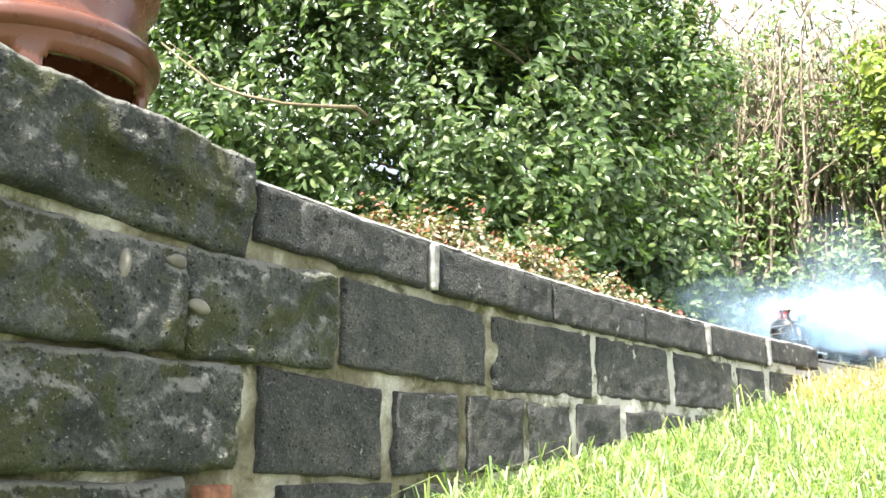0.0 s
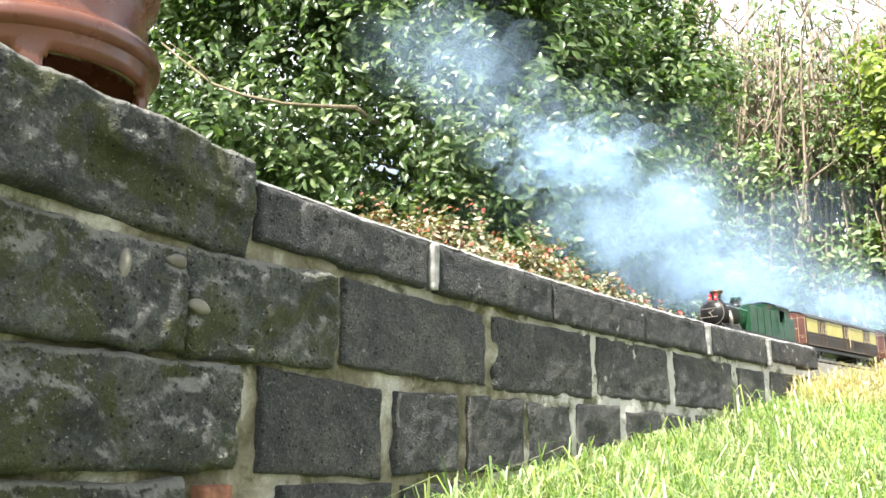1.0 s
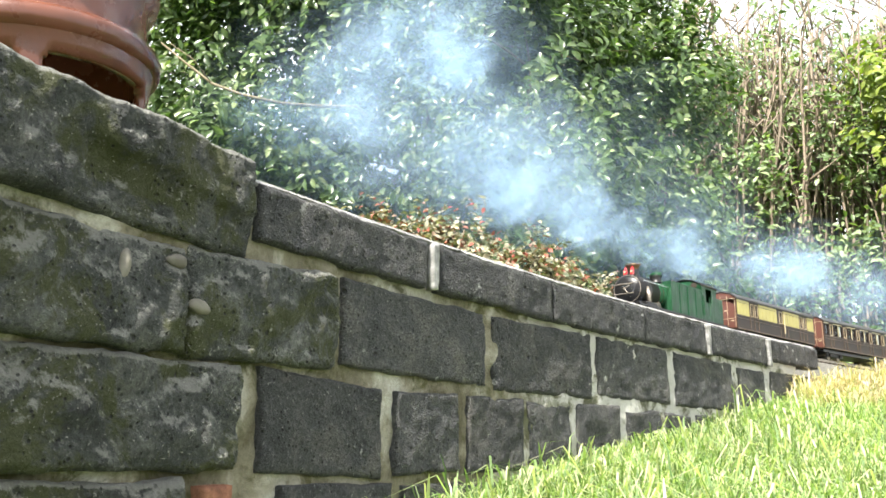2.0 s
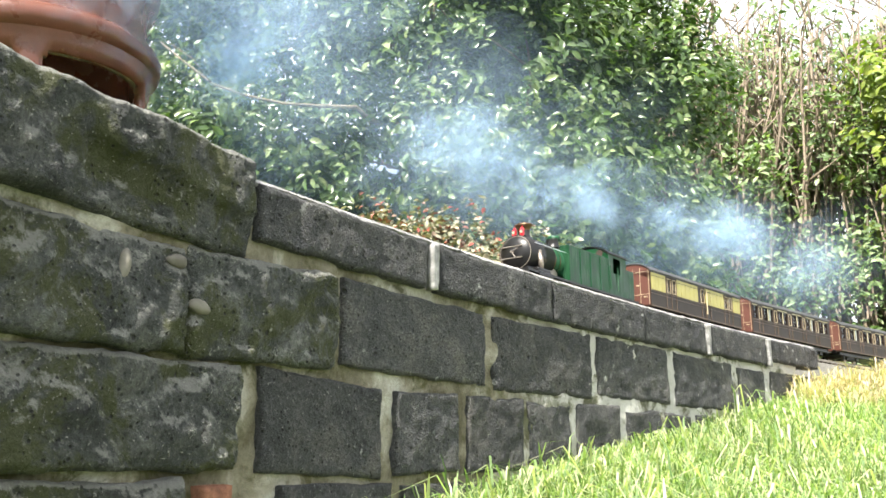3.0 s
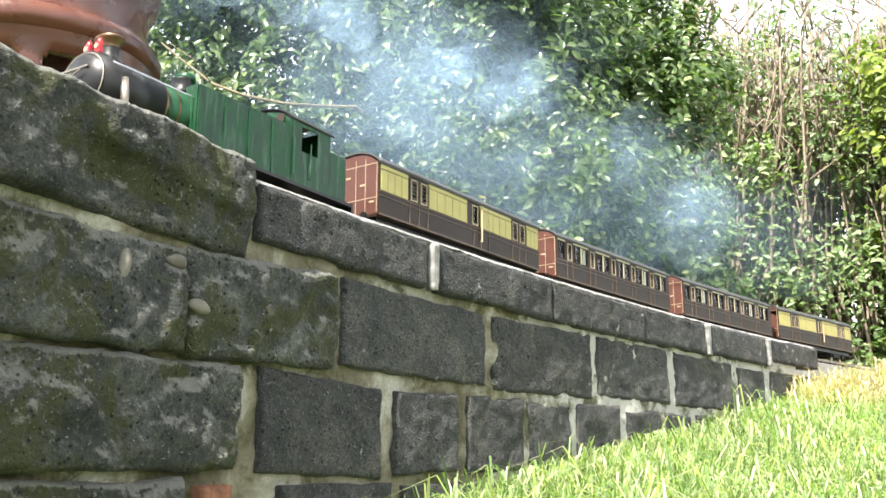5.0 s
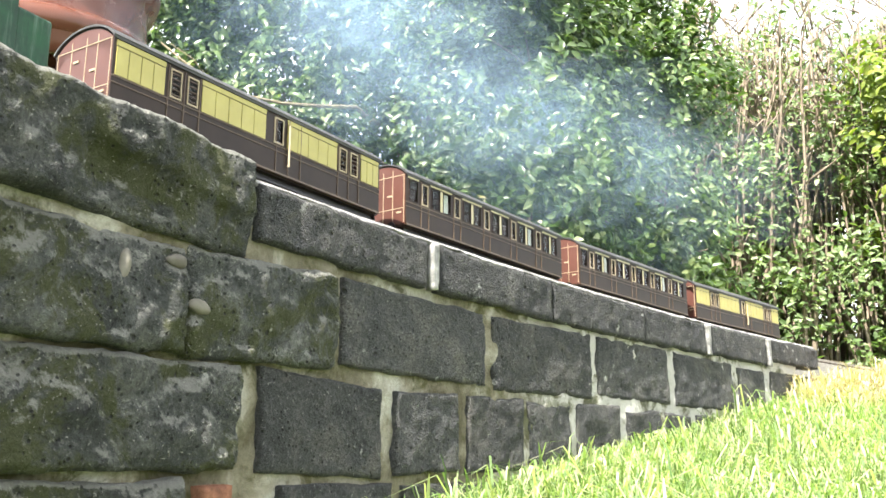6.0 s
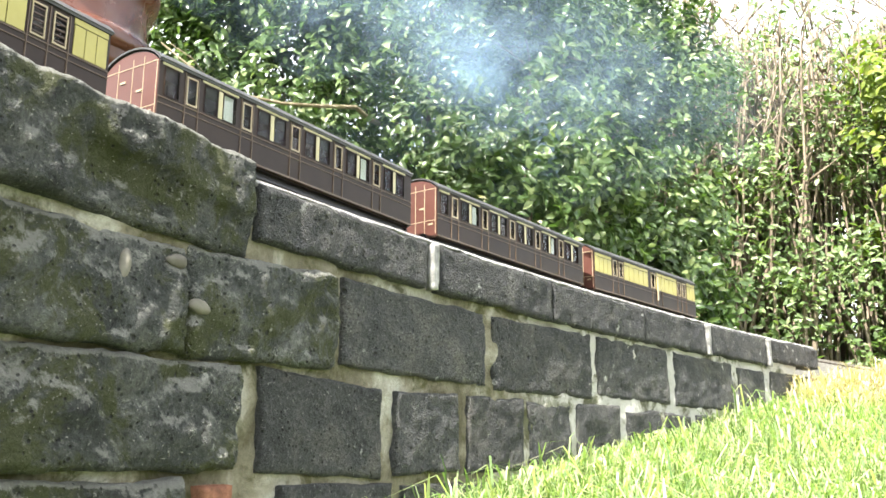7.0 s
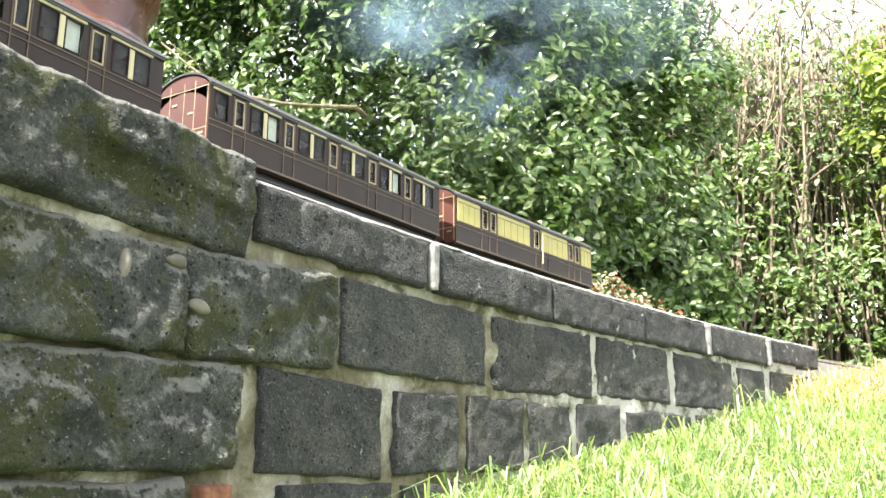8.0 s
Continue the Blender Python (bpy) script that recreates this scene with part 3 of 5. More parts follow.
def coach(kind, label):
    root = new("coach")
    tagged(root, label, "railway coach", group="coaches of the train")
    x0, x1 = -LEN / 2, LEN / 2
    W = 0.032
    if kind == "van":
        doors = [-0.150, -0.035, 0.128]
        wins = []
        for c in (0.128, -0.150):
            wins += [(c - 0.019, c - 0.004), (c + 0.004, c + 0.019)]
        wins += [(-0.0255, -0.0095)]
        creams = [(x1 - 0.002 - 0.062, x1 - 0.003, 4), (0.005, 0.104, 5), (-0.126, -0.032, 5), (x0 + 0.003, -0.176, 3)]
    else:
        wins, creams, doors = [], [], []
        pitch = 0.0262
        n = 16
        for i in range(n):
            c = x1 - 0.016 - i * pitch
            hw = 0.0070 if i % 3 == 1 else 0.0094
            wins.append((c - hw, c + hw))
            if i % 3 == 1:
                doors.append(i)
    body = bmesh.new()
    side_wall(body, W, wins)
    side_wall(body, -W, wins)
    box(body, x0, x1, -W + 0.002, W - 0.002, Z_SOLE - 0.002, Z_SOLE + 0.001)
    part("body", body, M_CHOC, root, "dark chocolate painted lower side panels")
    # ends with matchboard panels and pale lining
    for sx, x in ((1, x1), (-1, x0)):
        e = bmesh.new()
        box(e, min(x, x - sx * 0.0015), max(x, x - sx * 0.0015), -W + 0.0013, W - 0.0013, Z_SOLE, Z_CANT)
        arched(e, min(x, x - sx * 0.0015), max(x, x - sx * 0.0015), W - 0.0015, Z_CANT - 0.0015, Z_TOP - Z_CANT - 0.001, 0.0135)
        end = part("end_panel", e, M_ENDRED, root, "brown-red coach end with pale lining")
        o = x + sx * 0.0004
        lo, hi = min(x, o), max(x, o)
        for y in (-W + 0.002, -W * 0.45, 0.002, W * 0.45, W - 0.003):
            part("lining_strip", box(bmesh.new(), lo, hi, y, y + 0.0006, Z_SOLE + 0.002, 0.079 if abs(y) < 0.02 else 0.073), M_LINE, end)
        for z in (0.0385, 0.0725):
            part("lining_strip", box(bmesh.new(), lo, hi + 0.0001, -W + 0.002, W - 0.002, z, z + 0.0006), M_LINE, end)
        for y, z in ((-0.011, 0.062), (0.008, 0.052), (0.020, 0.034)):
            part("end_handle", box(bmesh.new(), lo, hi + (0.0006 if sx > 0 else 0), y, y + 0.006, z, z + 0.0016), M_LINE, end)
    roof = arched(bmesh.new(), x0 - 0.002, x1 + 0.002, W + 0.0022, Z_CANT, Z_TOP - Z_CANT, 0.0014)
    r = part("roof", roof, M_ROOF, root, "grey-black arched roof", smooth=False)
    gut = bmesh.new()
    for s in (1, -1):
        box(gut, x0, x1, min(s * W, s * (W + 0.0016)), max(s * W, s * (W + 0.0016)), Z_CANT - 0.0022, Z_CANT - 0.0008)
    part("gutter", gut, M_ROOF, r)
    vb = bmesh.new()
    for i in range(9):
        cyl(vb, (x0 + 0.03 + i * 0.047, 0, Z_TOP - 0.001), (x0 + 0.03 + i * 0.047, 0, Z_TOP + 0.003), 0.0022, seg=8)
    part("roof_vents", vb, M_ROOF, r)
    inner = bmesh.new()
    box(inner, x0 + 0.004, x1 - 0.004, -0.003, 0.003, Z_SOLE + 0.001, Z_CANT)
    for i in range(12):
        x = x0 + 0.02 + i * 0.036
        box(inner, x, x + 0.004, -W + 0.004, W - 0.004, Z_SOLE + 0.001, 0.058)
    part("interior", inner, M_INSIDE, root)
    rnd = random.Random(kind + label)
    for s in (1, -1):
        y = s * W
        for i, (a, b) in enumerate(sorted(wins, reverse=True)):
            g = bmesh.new()
            box(g, a + 0.0002, b - 0.0002, min(y - s * 0.0011, y - s * 0.0007), max(y - s * 0.0011, y - s * 0.0007), 0.0472, 0.0688)
            fb = bmesh.new()
            frame_ring(fb, a, b, y, 0.0468, 0.069, 0.0012 if kind == "van" or i % 3 == 1 else 0.0005, s * 0.0009)
            w = part("window_frame", fb, M_LINE if kind == "van" or i % 3 == 1 else M_CHOC, root)
            part("pane", g, M_GLASS, w)
            if kind == "van" and not -0.03 < a < 0:
                lv = bmesh.new()
                for q in range(5):
                    z = 0.0495 + q * 0.004
                    box(lv, a + 0.001, b - 0.001, min(y - s * 0.0006, y + s * 0.0003), max(y - s * 0.0006, y + s * 0.0003), z, z + 0.0008)
                part("louvre", lv, M_TAN, w)
        if kind == "van":
            for a, b, n in creams:
                for q in range(n):
                    p0 = a + (b - a) * q / n + 0.0005
                    p1 = a + (b - a) * (q + 1) / n - 0.0005
                    cb = box(bmesh.new(), p0, p1, min(y, y + s * 0.0007), max(y, y + s * 0.0007), Z_WAIST, 0.0665)
                    part("cream_panel", cb, M_CREAM, root, "cream painted upper panel")
                cb = box(bmesh.new(), a, b, min(y, y + s * 0.0006), max(y, y + s * 0.0006), 0.0674, 0.0715)
                part("cream_panel", cb, M_CREAM, root)
            rail = bmesh.new()
            cyl(rail, (-0.0335, y + s * 0.0022, 0.030), (-0.0335, y + s * 0.0022, 0.066), 0.0011, seg=8)
            for z in (0.031, 0.065):
                cyl(rail, (-0.0335, y, z), (-0.0335, y + s * 0.0022, z), 0.0006, seg=6)
            part("handrail", rail, M_LINE, root, "pale grab rail beside the open door")
        else:
            for i in range(n - 1):
                c = x1 - 0.016 - (i + 0.5) * pitch
                if i % 3 != 2:
                    continue
                cb = box(bmesh.new(), c - 0.0028, c + 0.0028, min(y, y + s * 0.0006), max(y, y + s * 0.0006), Z_WAIST + 0.001, 0.0685)
                part("cream_panel", cb, M_PALECREAM, root, "narrow cream panel between windows")
            for i in range(n):
                if i % 3 == 1:
                    continue
                c = x1 - 0.016 - i * pitch
                cb = box(bmesh.new(), c - 0.0125, c + 0.0125, min(y, y + s * 0.0006), max(y, y + s * 0.0006), 0.0700, 0.0722)
                part("cream_panel", cb, M_PALECREAM, root)
                if i in (3, 12):
                    bl = box(bmesh.new(), c - 0.0092, c + 0.0092, y - s * 0.0035 - 0.0004, y - s * 0.0035 + 0.0004, 0.047, 0.069)
                    part("blind", bl, M_BLIND, root, "pale blind drawn behind the window")
        beads = bmesh.new()
        box(beads, x0, x1, min(y, y + s * 0.0007), max(y, y + s * 0.0007), 0.0445, 0.0454)
        box(beads, x0, x1, min(y, y + s * 0.0007), max(y, y + s * 0.0007), 0.0400, 0.0407)
        box(beads, x0, x1, min(y, y + s * 0.0009), max(y, y + s * 0.0009), Z_SOLE - 0.001, Z_SOLE + 0.0008)
        xs = [c for d in doors for c in (d - 0.0215, d, d + 0.0215)] if kind == "van" else [x1 - 0.016 - d * pitch + q for d in doors for q in (-0.0088, 0.0088)]
        for x in xs:
            box(beads, x - 0.0005, x + 0.0005, min(y, y + s * 0.0008), max(y, y + s * 0.0008), Z_SOLE, 0.071)
        part("beading", beads, M_TAN, root)
        foot = box(bmesh.new(), x0 + 0.01, x1 - 0.01, min(s * (W - 0.003), s * (W + 0.002)), max(s * (W - 0.003), s * (W + 0.002)), 0.011, 0.0125)
        part("footboard", foot, M_BLACK, root)
    under = box(bmesh.new(), x0 + 0.006, x1 - 0.006, -0.025, 0.025, 0.014, Z_SOLE - 0.002)
    part("underframe", under, M_BLACK, root)
    for bx in (x0 + 0.075, x1 - 0.075):
        bg = bmesh.new()
        for s in (1, -1):
            box(bg, bx - 0.045, bx + 0.045, s * 0.0215 - 0.0012, s * 0.0215 + 0.0012, 0.006, 0.014, 0.0006)
            for q in (-0.027, 0.027):
                box(bg, bx + q - 0.005, bx + q + 0.005, s * 0.0235 - 0.0015, s * 0.0235 + 0.0015, 0.006, 0.015)
        box(bg, bx - 0.006, bx + 0.006, -0.021, 0.021, 0.008, 0.014)
        bogie = part("bogie", bg, M_BLACK, root)
        for q in (-0.027, 0.027):
            wh = bmesh.new()
            for s in (1, -1):
                cyl(wh, (bx + q, s * 0.0145, 0.0105), (bx + q, s * 0.0185, 0.0105), 0.0105, seg=20)
            cyl(wh, (bx + q, -0.015, 0.0105), (bx + q, 0.015, 0.0105), 0.002, seg=8)
            part("wheelset", wh, M_RAIL, bogie)
    for sx, x in ((1, x1), (-1, x0)):
        co = bmesh.new()
        for y in (-0.018, 0.018):
            cyl(co, (x, y, 0.0195), (x + sx * 0.008, y, 0.0195), 0.0018, seg=10)
            cyl(co, (x + sx * 0.008, y, 0.0195), (x + sx * 0.0095, y, 0.0195), 0.0048, seg=14)
        cyl(co, (x, 0, 0.018), (x + sx * 0.013, 0, 0.018), 0.0015, seg=8)
        part("buffers", co, M_BLACK, root)
    return fleshed(root, 1.25, 1.29, 0.910 if kind == "van" else 0.943)


def locomotive():
    # x = 0 under the chimney
    root = new("tank_locomotive")
    tagged(root, "green model tank locomotive with black smokebox and copper-capped chimney", "locomotive")
    zc, R, HW = 0.052, 0.0240, 0.032
    bm = cyl(bmesh.new(), (-0.048, 0, zc), (0.026, 0, zc), R + 0.0012, seg=40)
    cyl(bm, (0.0255, 0, zc), (0.0285, 0, zc), R + 0.0005, R - 0.003, seg=40)
    sb = part("smokebox", bm, M_BLACK, root, "black smokebox", True)
    # door with straps and handles
    d = bmesh.new()
    lathe(d, [(0.0002, 0.007), (0.010, 0.0062), (0.018, 0.0035), (0.0215, 0.0)], 32)
    bmesh.ops.transform(d, matrix=Matrix.Translation((0.0283, 0, zc)) @ Matrix.Rotation(radians(90), 4, 'Y'), verts=d.verts)
    door = part("smokebox_door", d, M_BLACK, sb, "domed black smokebox door", True)
    st = bmesh.new()
    for z in (zc - 0.008, zc + 0.008):
        box(st, 0.0315, 0.0352, -0.021, 0.013, z - 0.0008, z + 0.0008, 0.0003)
    cyl(st, (0.034, 0, zc), (0.041, 0, zc), 0.0016, seg=10)
    cyl(st, (0.039, 0, zc), (0.039, 0.009, zc + 0.004), 0.0008, seg=8)
    cyl(st, (0.040, 0, zc), (0.040, 0.006, zc - 0.009), 0.0008, seg=8)
    part("door_straps", st, M_RAIL, sb, "bright steel door straps and handle")
    ring = bmesh.new()
    for k in range(40):
        a0, a1 = 2 * math.pi * k / 40, 2 * math.pi * (k + 1) / 40
        cyl(ring, (0.0272, (R - .001) * math.cos(a0), zc + (R - .001) * math.sin(a0)), (0.0272, (R - .001) * math.cos(a1), zc + (R - .001) * math.sin(a1)), 0.0007, seg=5)
    part("door_ring", ring, M_RAIL, sb)
    ch = lathe(bmesh.new(), [(0.0135, -0.001), (0.0100, 0.003), (0.0084, 0.007), (0.0090, 0.0165), (0.0090, 0.0172)], 28, (0, 0, zc + R - 0.001))
    chim = part("chimney", ch, M_BLACK, root, "tapered black chimney", True)
    cap = lathe(bmesh.new(), [(0.0091, 0.0125), (0.0096, 0.0165), (0.0122, 0.0190), (0.0128, 0.0212), (0.0112, 0.0222), (0.0074, 0.0222), (0.0070, 0.006)], 28, (0, 0, zc + R - 0.001))
    part("chimney_cap", cap, M_BRASS, chim, "copper chimney cap", True)
    # two small red lamps on brackets in front of the chimney
    for y in (-0.0058, 0.0058):
        lp = box(bmesh.new(), 0.0150, 0.0200, y - 0.0028, y + 0.0028, zc + R + 0.0010, zc + R + 0.0105, 0.0008)
        cyl(lp, (0.0176, y, zc + R + 0.0100), (0.0176, y, zc + R + 0.0130), 0.0022, 0.0015, seg=12)
        tube(lp, [(0.0165, y - 0.0026, zc + R + 0.0102), (0.0165, y, zc + R + 0.0155), (0.0165, y + 0.0026, zc + R + 0.0102)], [0.0004] * 3, 5)
        lamp = part("headlamp", lp, M_RED, root, "small bright red headlamp")
        lens = cyl(bmesh.new(), (0.0200, y, zc + R + 0.0065), (0.0211, y, zc + R + 0.0065), 0.0021, seg=16)
        part("lens", lens, M_LINE, lamp, "pale lamp lens")
        part("lamp_bracket", box(bmesh.new(), 0.0165, 0.0200, y - 0.0012, y + 0.0012, zc + R - 0.004, zc + R + 0.0011), M_BLACK, root)
    # tapered boiler with bands
    b = cyl(bmesh.new(), (-0.215, 0, zc + 0.001), (-0.047, 0, zc), R + 0.003, R - 0.001, seg=40)
    boiler = part("boiler", b, M_GREEN, root, "green tapered boiler", True)
    bb = bmesh.new()
    for x in (-0.050, -0.066):
        cyl(bb, (x - 0.0012, 0, zc), (x + 0.0012, 0, zc), R + 0.0006, seg=40, caps=False)
    part("boiler_band", bb, M_BRASS, boiler, "thin copper boiler band", True)
    dome = lathe(bmesh.new(), [(0.0115, 0.0), (0.0095, 0.003), (0.0088, 0.008), (0.0095, 0.012), (0.0098, 0.0130), (0.0001, 0.0145)], 24, (-0.094, 0, zc + R + 0.001))
    part("safety_valve_cover", dome, M_BLACK, root, "dark safety valve cover", True)
    wv = bmesh.new()
    cyl(wv, (-0.150, 0.004, zc + R), (-0.150, 0.004, zc + R + 0.011), 0.001, seg=8)
    cyl(wv, (-0.150, 0, zc + R + 0.009), (-0.150, 0.010, zc + R + 0.011), 0.0016, seg=8)
    part("whistle", wv, M_BRASS, root)
    hr = bmesh.new()
    for s in (1, -1):
        cyl(hr, (0.02, s * (R + 0.002), zc + 0.012), (-0.088, s * (R + 0.003), zc + 0.012), 0.0007, seg=6)
    part("handrail", hr, M_STEEL, boiler)
    # side tanks with sloped tops and a rounded front edge
    for s in (1, -1):
        t = bmesh.new()
        y0, y1 = s * 0.017, s * (HW - 0.0003)
        prof = [(-0.080, 0.0225), (-0.080, 0.0760), (-0.225, 0.0775), (-0.225, 0.0225)]
        fr = [t.verts.new((x, y0, z)) for x, z in prof]
        bk = [t.verts.new((x, y1, z)) for x, z in prof]
        for k in range(4):
            t.faces.new((fr[k], fr[(k + 1) % 4], bk[(k + 1) % 4], bk[k]))
        t.faces.new(fr[::-1])
        t.faces.new(bk)
        bmesh.ops.recalc_face_normals(t, faces=t.faces)
        bmesh.ops.bevel(t, geom=list(t.edges), offset=0.0012, segments=2, affect='EDGES')
        tank = part("side_tank", t, M_TANK, root, "worn green side tank with streaks")
        rv = bmesh.new()
        for i in range(14):
            box(rv, -0.09 - i * 0.0095, -0.0905 - i * 0.0095 + 0.001, y1 - 0.0003, y1 + 0.0005, 0.072, 0.0728)
        cyl(rv, (-0.228, y1 + s * 0.0018, 0.030), (-0.228, y1 + s * 0.0018, 0.066), 0.0008, seg=6)
        cyl(rv, (-0.258, y1 + s * 0.0018, 0.030), (-0.258, y1 + s * 0.0018, 0.066), 0.0008, seg=6)
        part("rivets_and_rails", rv, M_TANK, tank)
        # steam pipe and cylinder; the pipe's highlight is put into its pale material
        sp = tube(bmesh.new(), [(0.004, s * 0.024, zc + 0.003), (0.006, s * 0.0275, zc - 0.010), (0.006, s * 0.028, zc - 0.026)], [0.0036] * 3, 10)
        part("steam_pipe", sp, M_RAIL, root, "steam pipe, pale all over to stand for its highlight", True)
        cy = cyl(bmesh.new(), (0.026, s * 0.0265, 0.018), (-0.018, s * 0.0265, 0.018), 0.0085, seg=20)
        box(cy, -0.016, 0.024, s * 0.0265 - 0.008, s * 0.0265 + 0.006, 0.018, 0.029, 0.002)
        part("cylinder", cy, M_BLACK, root, smooth=False)
    # cab: front plate with round windows, sides with openings, curved roof
    c = bmesh.new()
    box(c, -0.2255, -0.2240, -HW, HW, 0.0225, 0.0840)
    arched(c, -0.2255, -0.2240, HW - 0.0005, 0.0830, 0.0135, 0.0135)
    cab = part("cab_front", c, M_GREEN, root, "green cab front plate")
    for y in (-0.019, 0.019):
        wnd = cyl(bmesh.new(), (-0.2238, y, 0.0865), (-0.2228, y, 0.0865), 0.0052, seg=18)
        part("spectacle_window", wnd, M_INSIDE, cab, "dark round spectacle window")
    for s in (1, -1):
        cs = bmesh.new()
        lo, hi = sorted((s * HW, s * (HW - 0.0014)))
        box(cs, -0.296, -0.2262, lo, hi, 0.0225, 0.0560)
        box(cs, -0.243, -0.2262, lo, hi, 0.0560, 0.0855)
        box(cs, -0.296, -0.273, lo, hi, 0.0560, 0.0855)
        box(cs, -0.273, -0.243, lo, hi, 0.0805, 0.0855)
        part("cab_side", cs, M_TANK, root, "green cab side with open window")
    fl = lathe(bmesh.new(), [(0.0001, 0.0), (0.010, 0.0), (0.010, 0.006), (0.0085, 0.0075), (0.0001, 0.008)], 20, (-0.098, 0.0, zc + R + 0.012))
    part("tank_filler", fl, M_GREEN, root, "green round tank filler lid", True)
    pl = bmesh.new()
    for y in (HW + 0.0002, -HW - 0.0002):
        for x in (-0.118, -0.155, -0.192):
            box(pl, x - 0.0006, x + 0.0006, y - 0.0006, y + 0.0006, 0.0235, 0.074)
    part("tank_seam", pl, M_GREEN, root)
    c = box(bmesh.new(), -0.2965, -0.2950, -HW + 0.0015, HW - 0.0015, 0.0225, 0.0890)
    part("cab_back", c, M_GREEN, root)
    part("cab_roof", arched(bmesh.new(), -0.302, -0.221, HW + 0.0015, 0.0850, 0.0140, 0.0012), M_BLACK, root, "dark curved cab roof")
    bk = box(bmesh.new(), -0.332, -0.2966, -HW + 0.001, HW - 0.001, 0.0225, 0.070, 0.002)
    part("bunker", bk, M_TANK, root, "green coal bunker")
    fp = box(bmesh.new(), -0.338, 0.056, -HW - 0.002, HW + 0.002, 0.0195, 0.0224)
    for x in (0.056, -0.341):
        box(fp, x, x + 0.003, -HW - 0.002, HW + 0.002, 0.011, 0.0235)
    part("footplate", fp, M_BLACK, root)
    fr = bmesh.new()
    for s in (1, -1):
        box(fr, -0.33, 0.05, s * 0.012 - 0.001, s * 0.012 + 0.001, 0.008, 0.0195)
    box(fr, -0.05, 0.026, -0.018, 0.018, 0.0224, 0.032)
    part("frames", fr, M_BLACK, root)
    bf = bmesh.new()
    for x, sx in ((0.059, 1), (-0.341, -1)):
        for y in (-0.02, 0.02):
            cyl(bf, (x, y, 0.0185), (x + sx * 0.008, y, 0.0185), 0.002, seg=10)
            cyl(bf, (x + sx * 0.008, y, 0.0185), (x + sx * 0.0095, y, 0.0185), 0.0052, seg=16)
    part("buffers", bf, M_RAIL, root)
    for x, r in ((0.034, 0.0115), (-0.052, 0.0195), (-0.105, 0.0195), (-0.158, 0.0195), (-0.255, 0.0125)):
        wh = bmesh.new()
        for s in (1, -1):
            cyl(wh, (x, s * 0.0145, r), (x, s * 0.0185, r), r, seg=28)
        cyl(wh, (x, -0.015, r), (x, 0.015, r), 0.0025, seg=10)
        part("wheelset", wh, M_RAIL, root)
    rod = bmesh.new()
    for s in (1, -1):
        box(rod, -0.165, -0.045, s * 0.0205 - 0.001, s * 0.0205 + 0.001, 0.0105, 0.0145)
    part("coupling_rod", rod, M_STEEL, root)
    return fleshed(root, 1.25, 1.16, 0.94)


loco = locomotive()
coaches = [coach("van", "chocolate and cream full-length parcels van coach with louvred doors"),
           coach("corridor", "chocolate corridor coach with many windows and cream panels"), None, None]
coaches[2] = copy_thing(coaches[1], Matrix())
coaches[3] = copy_thing(coaches[0], Matrix())
tagged(coaches[2], "chocolate corridor coach with cream panels, behind its twin")
tagged(coaches[3], "chocolate and cream parcels van coach at the train's tail")


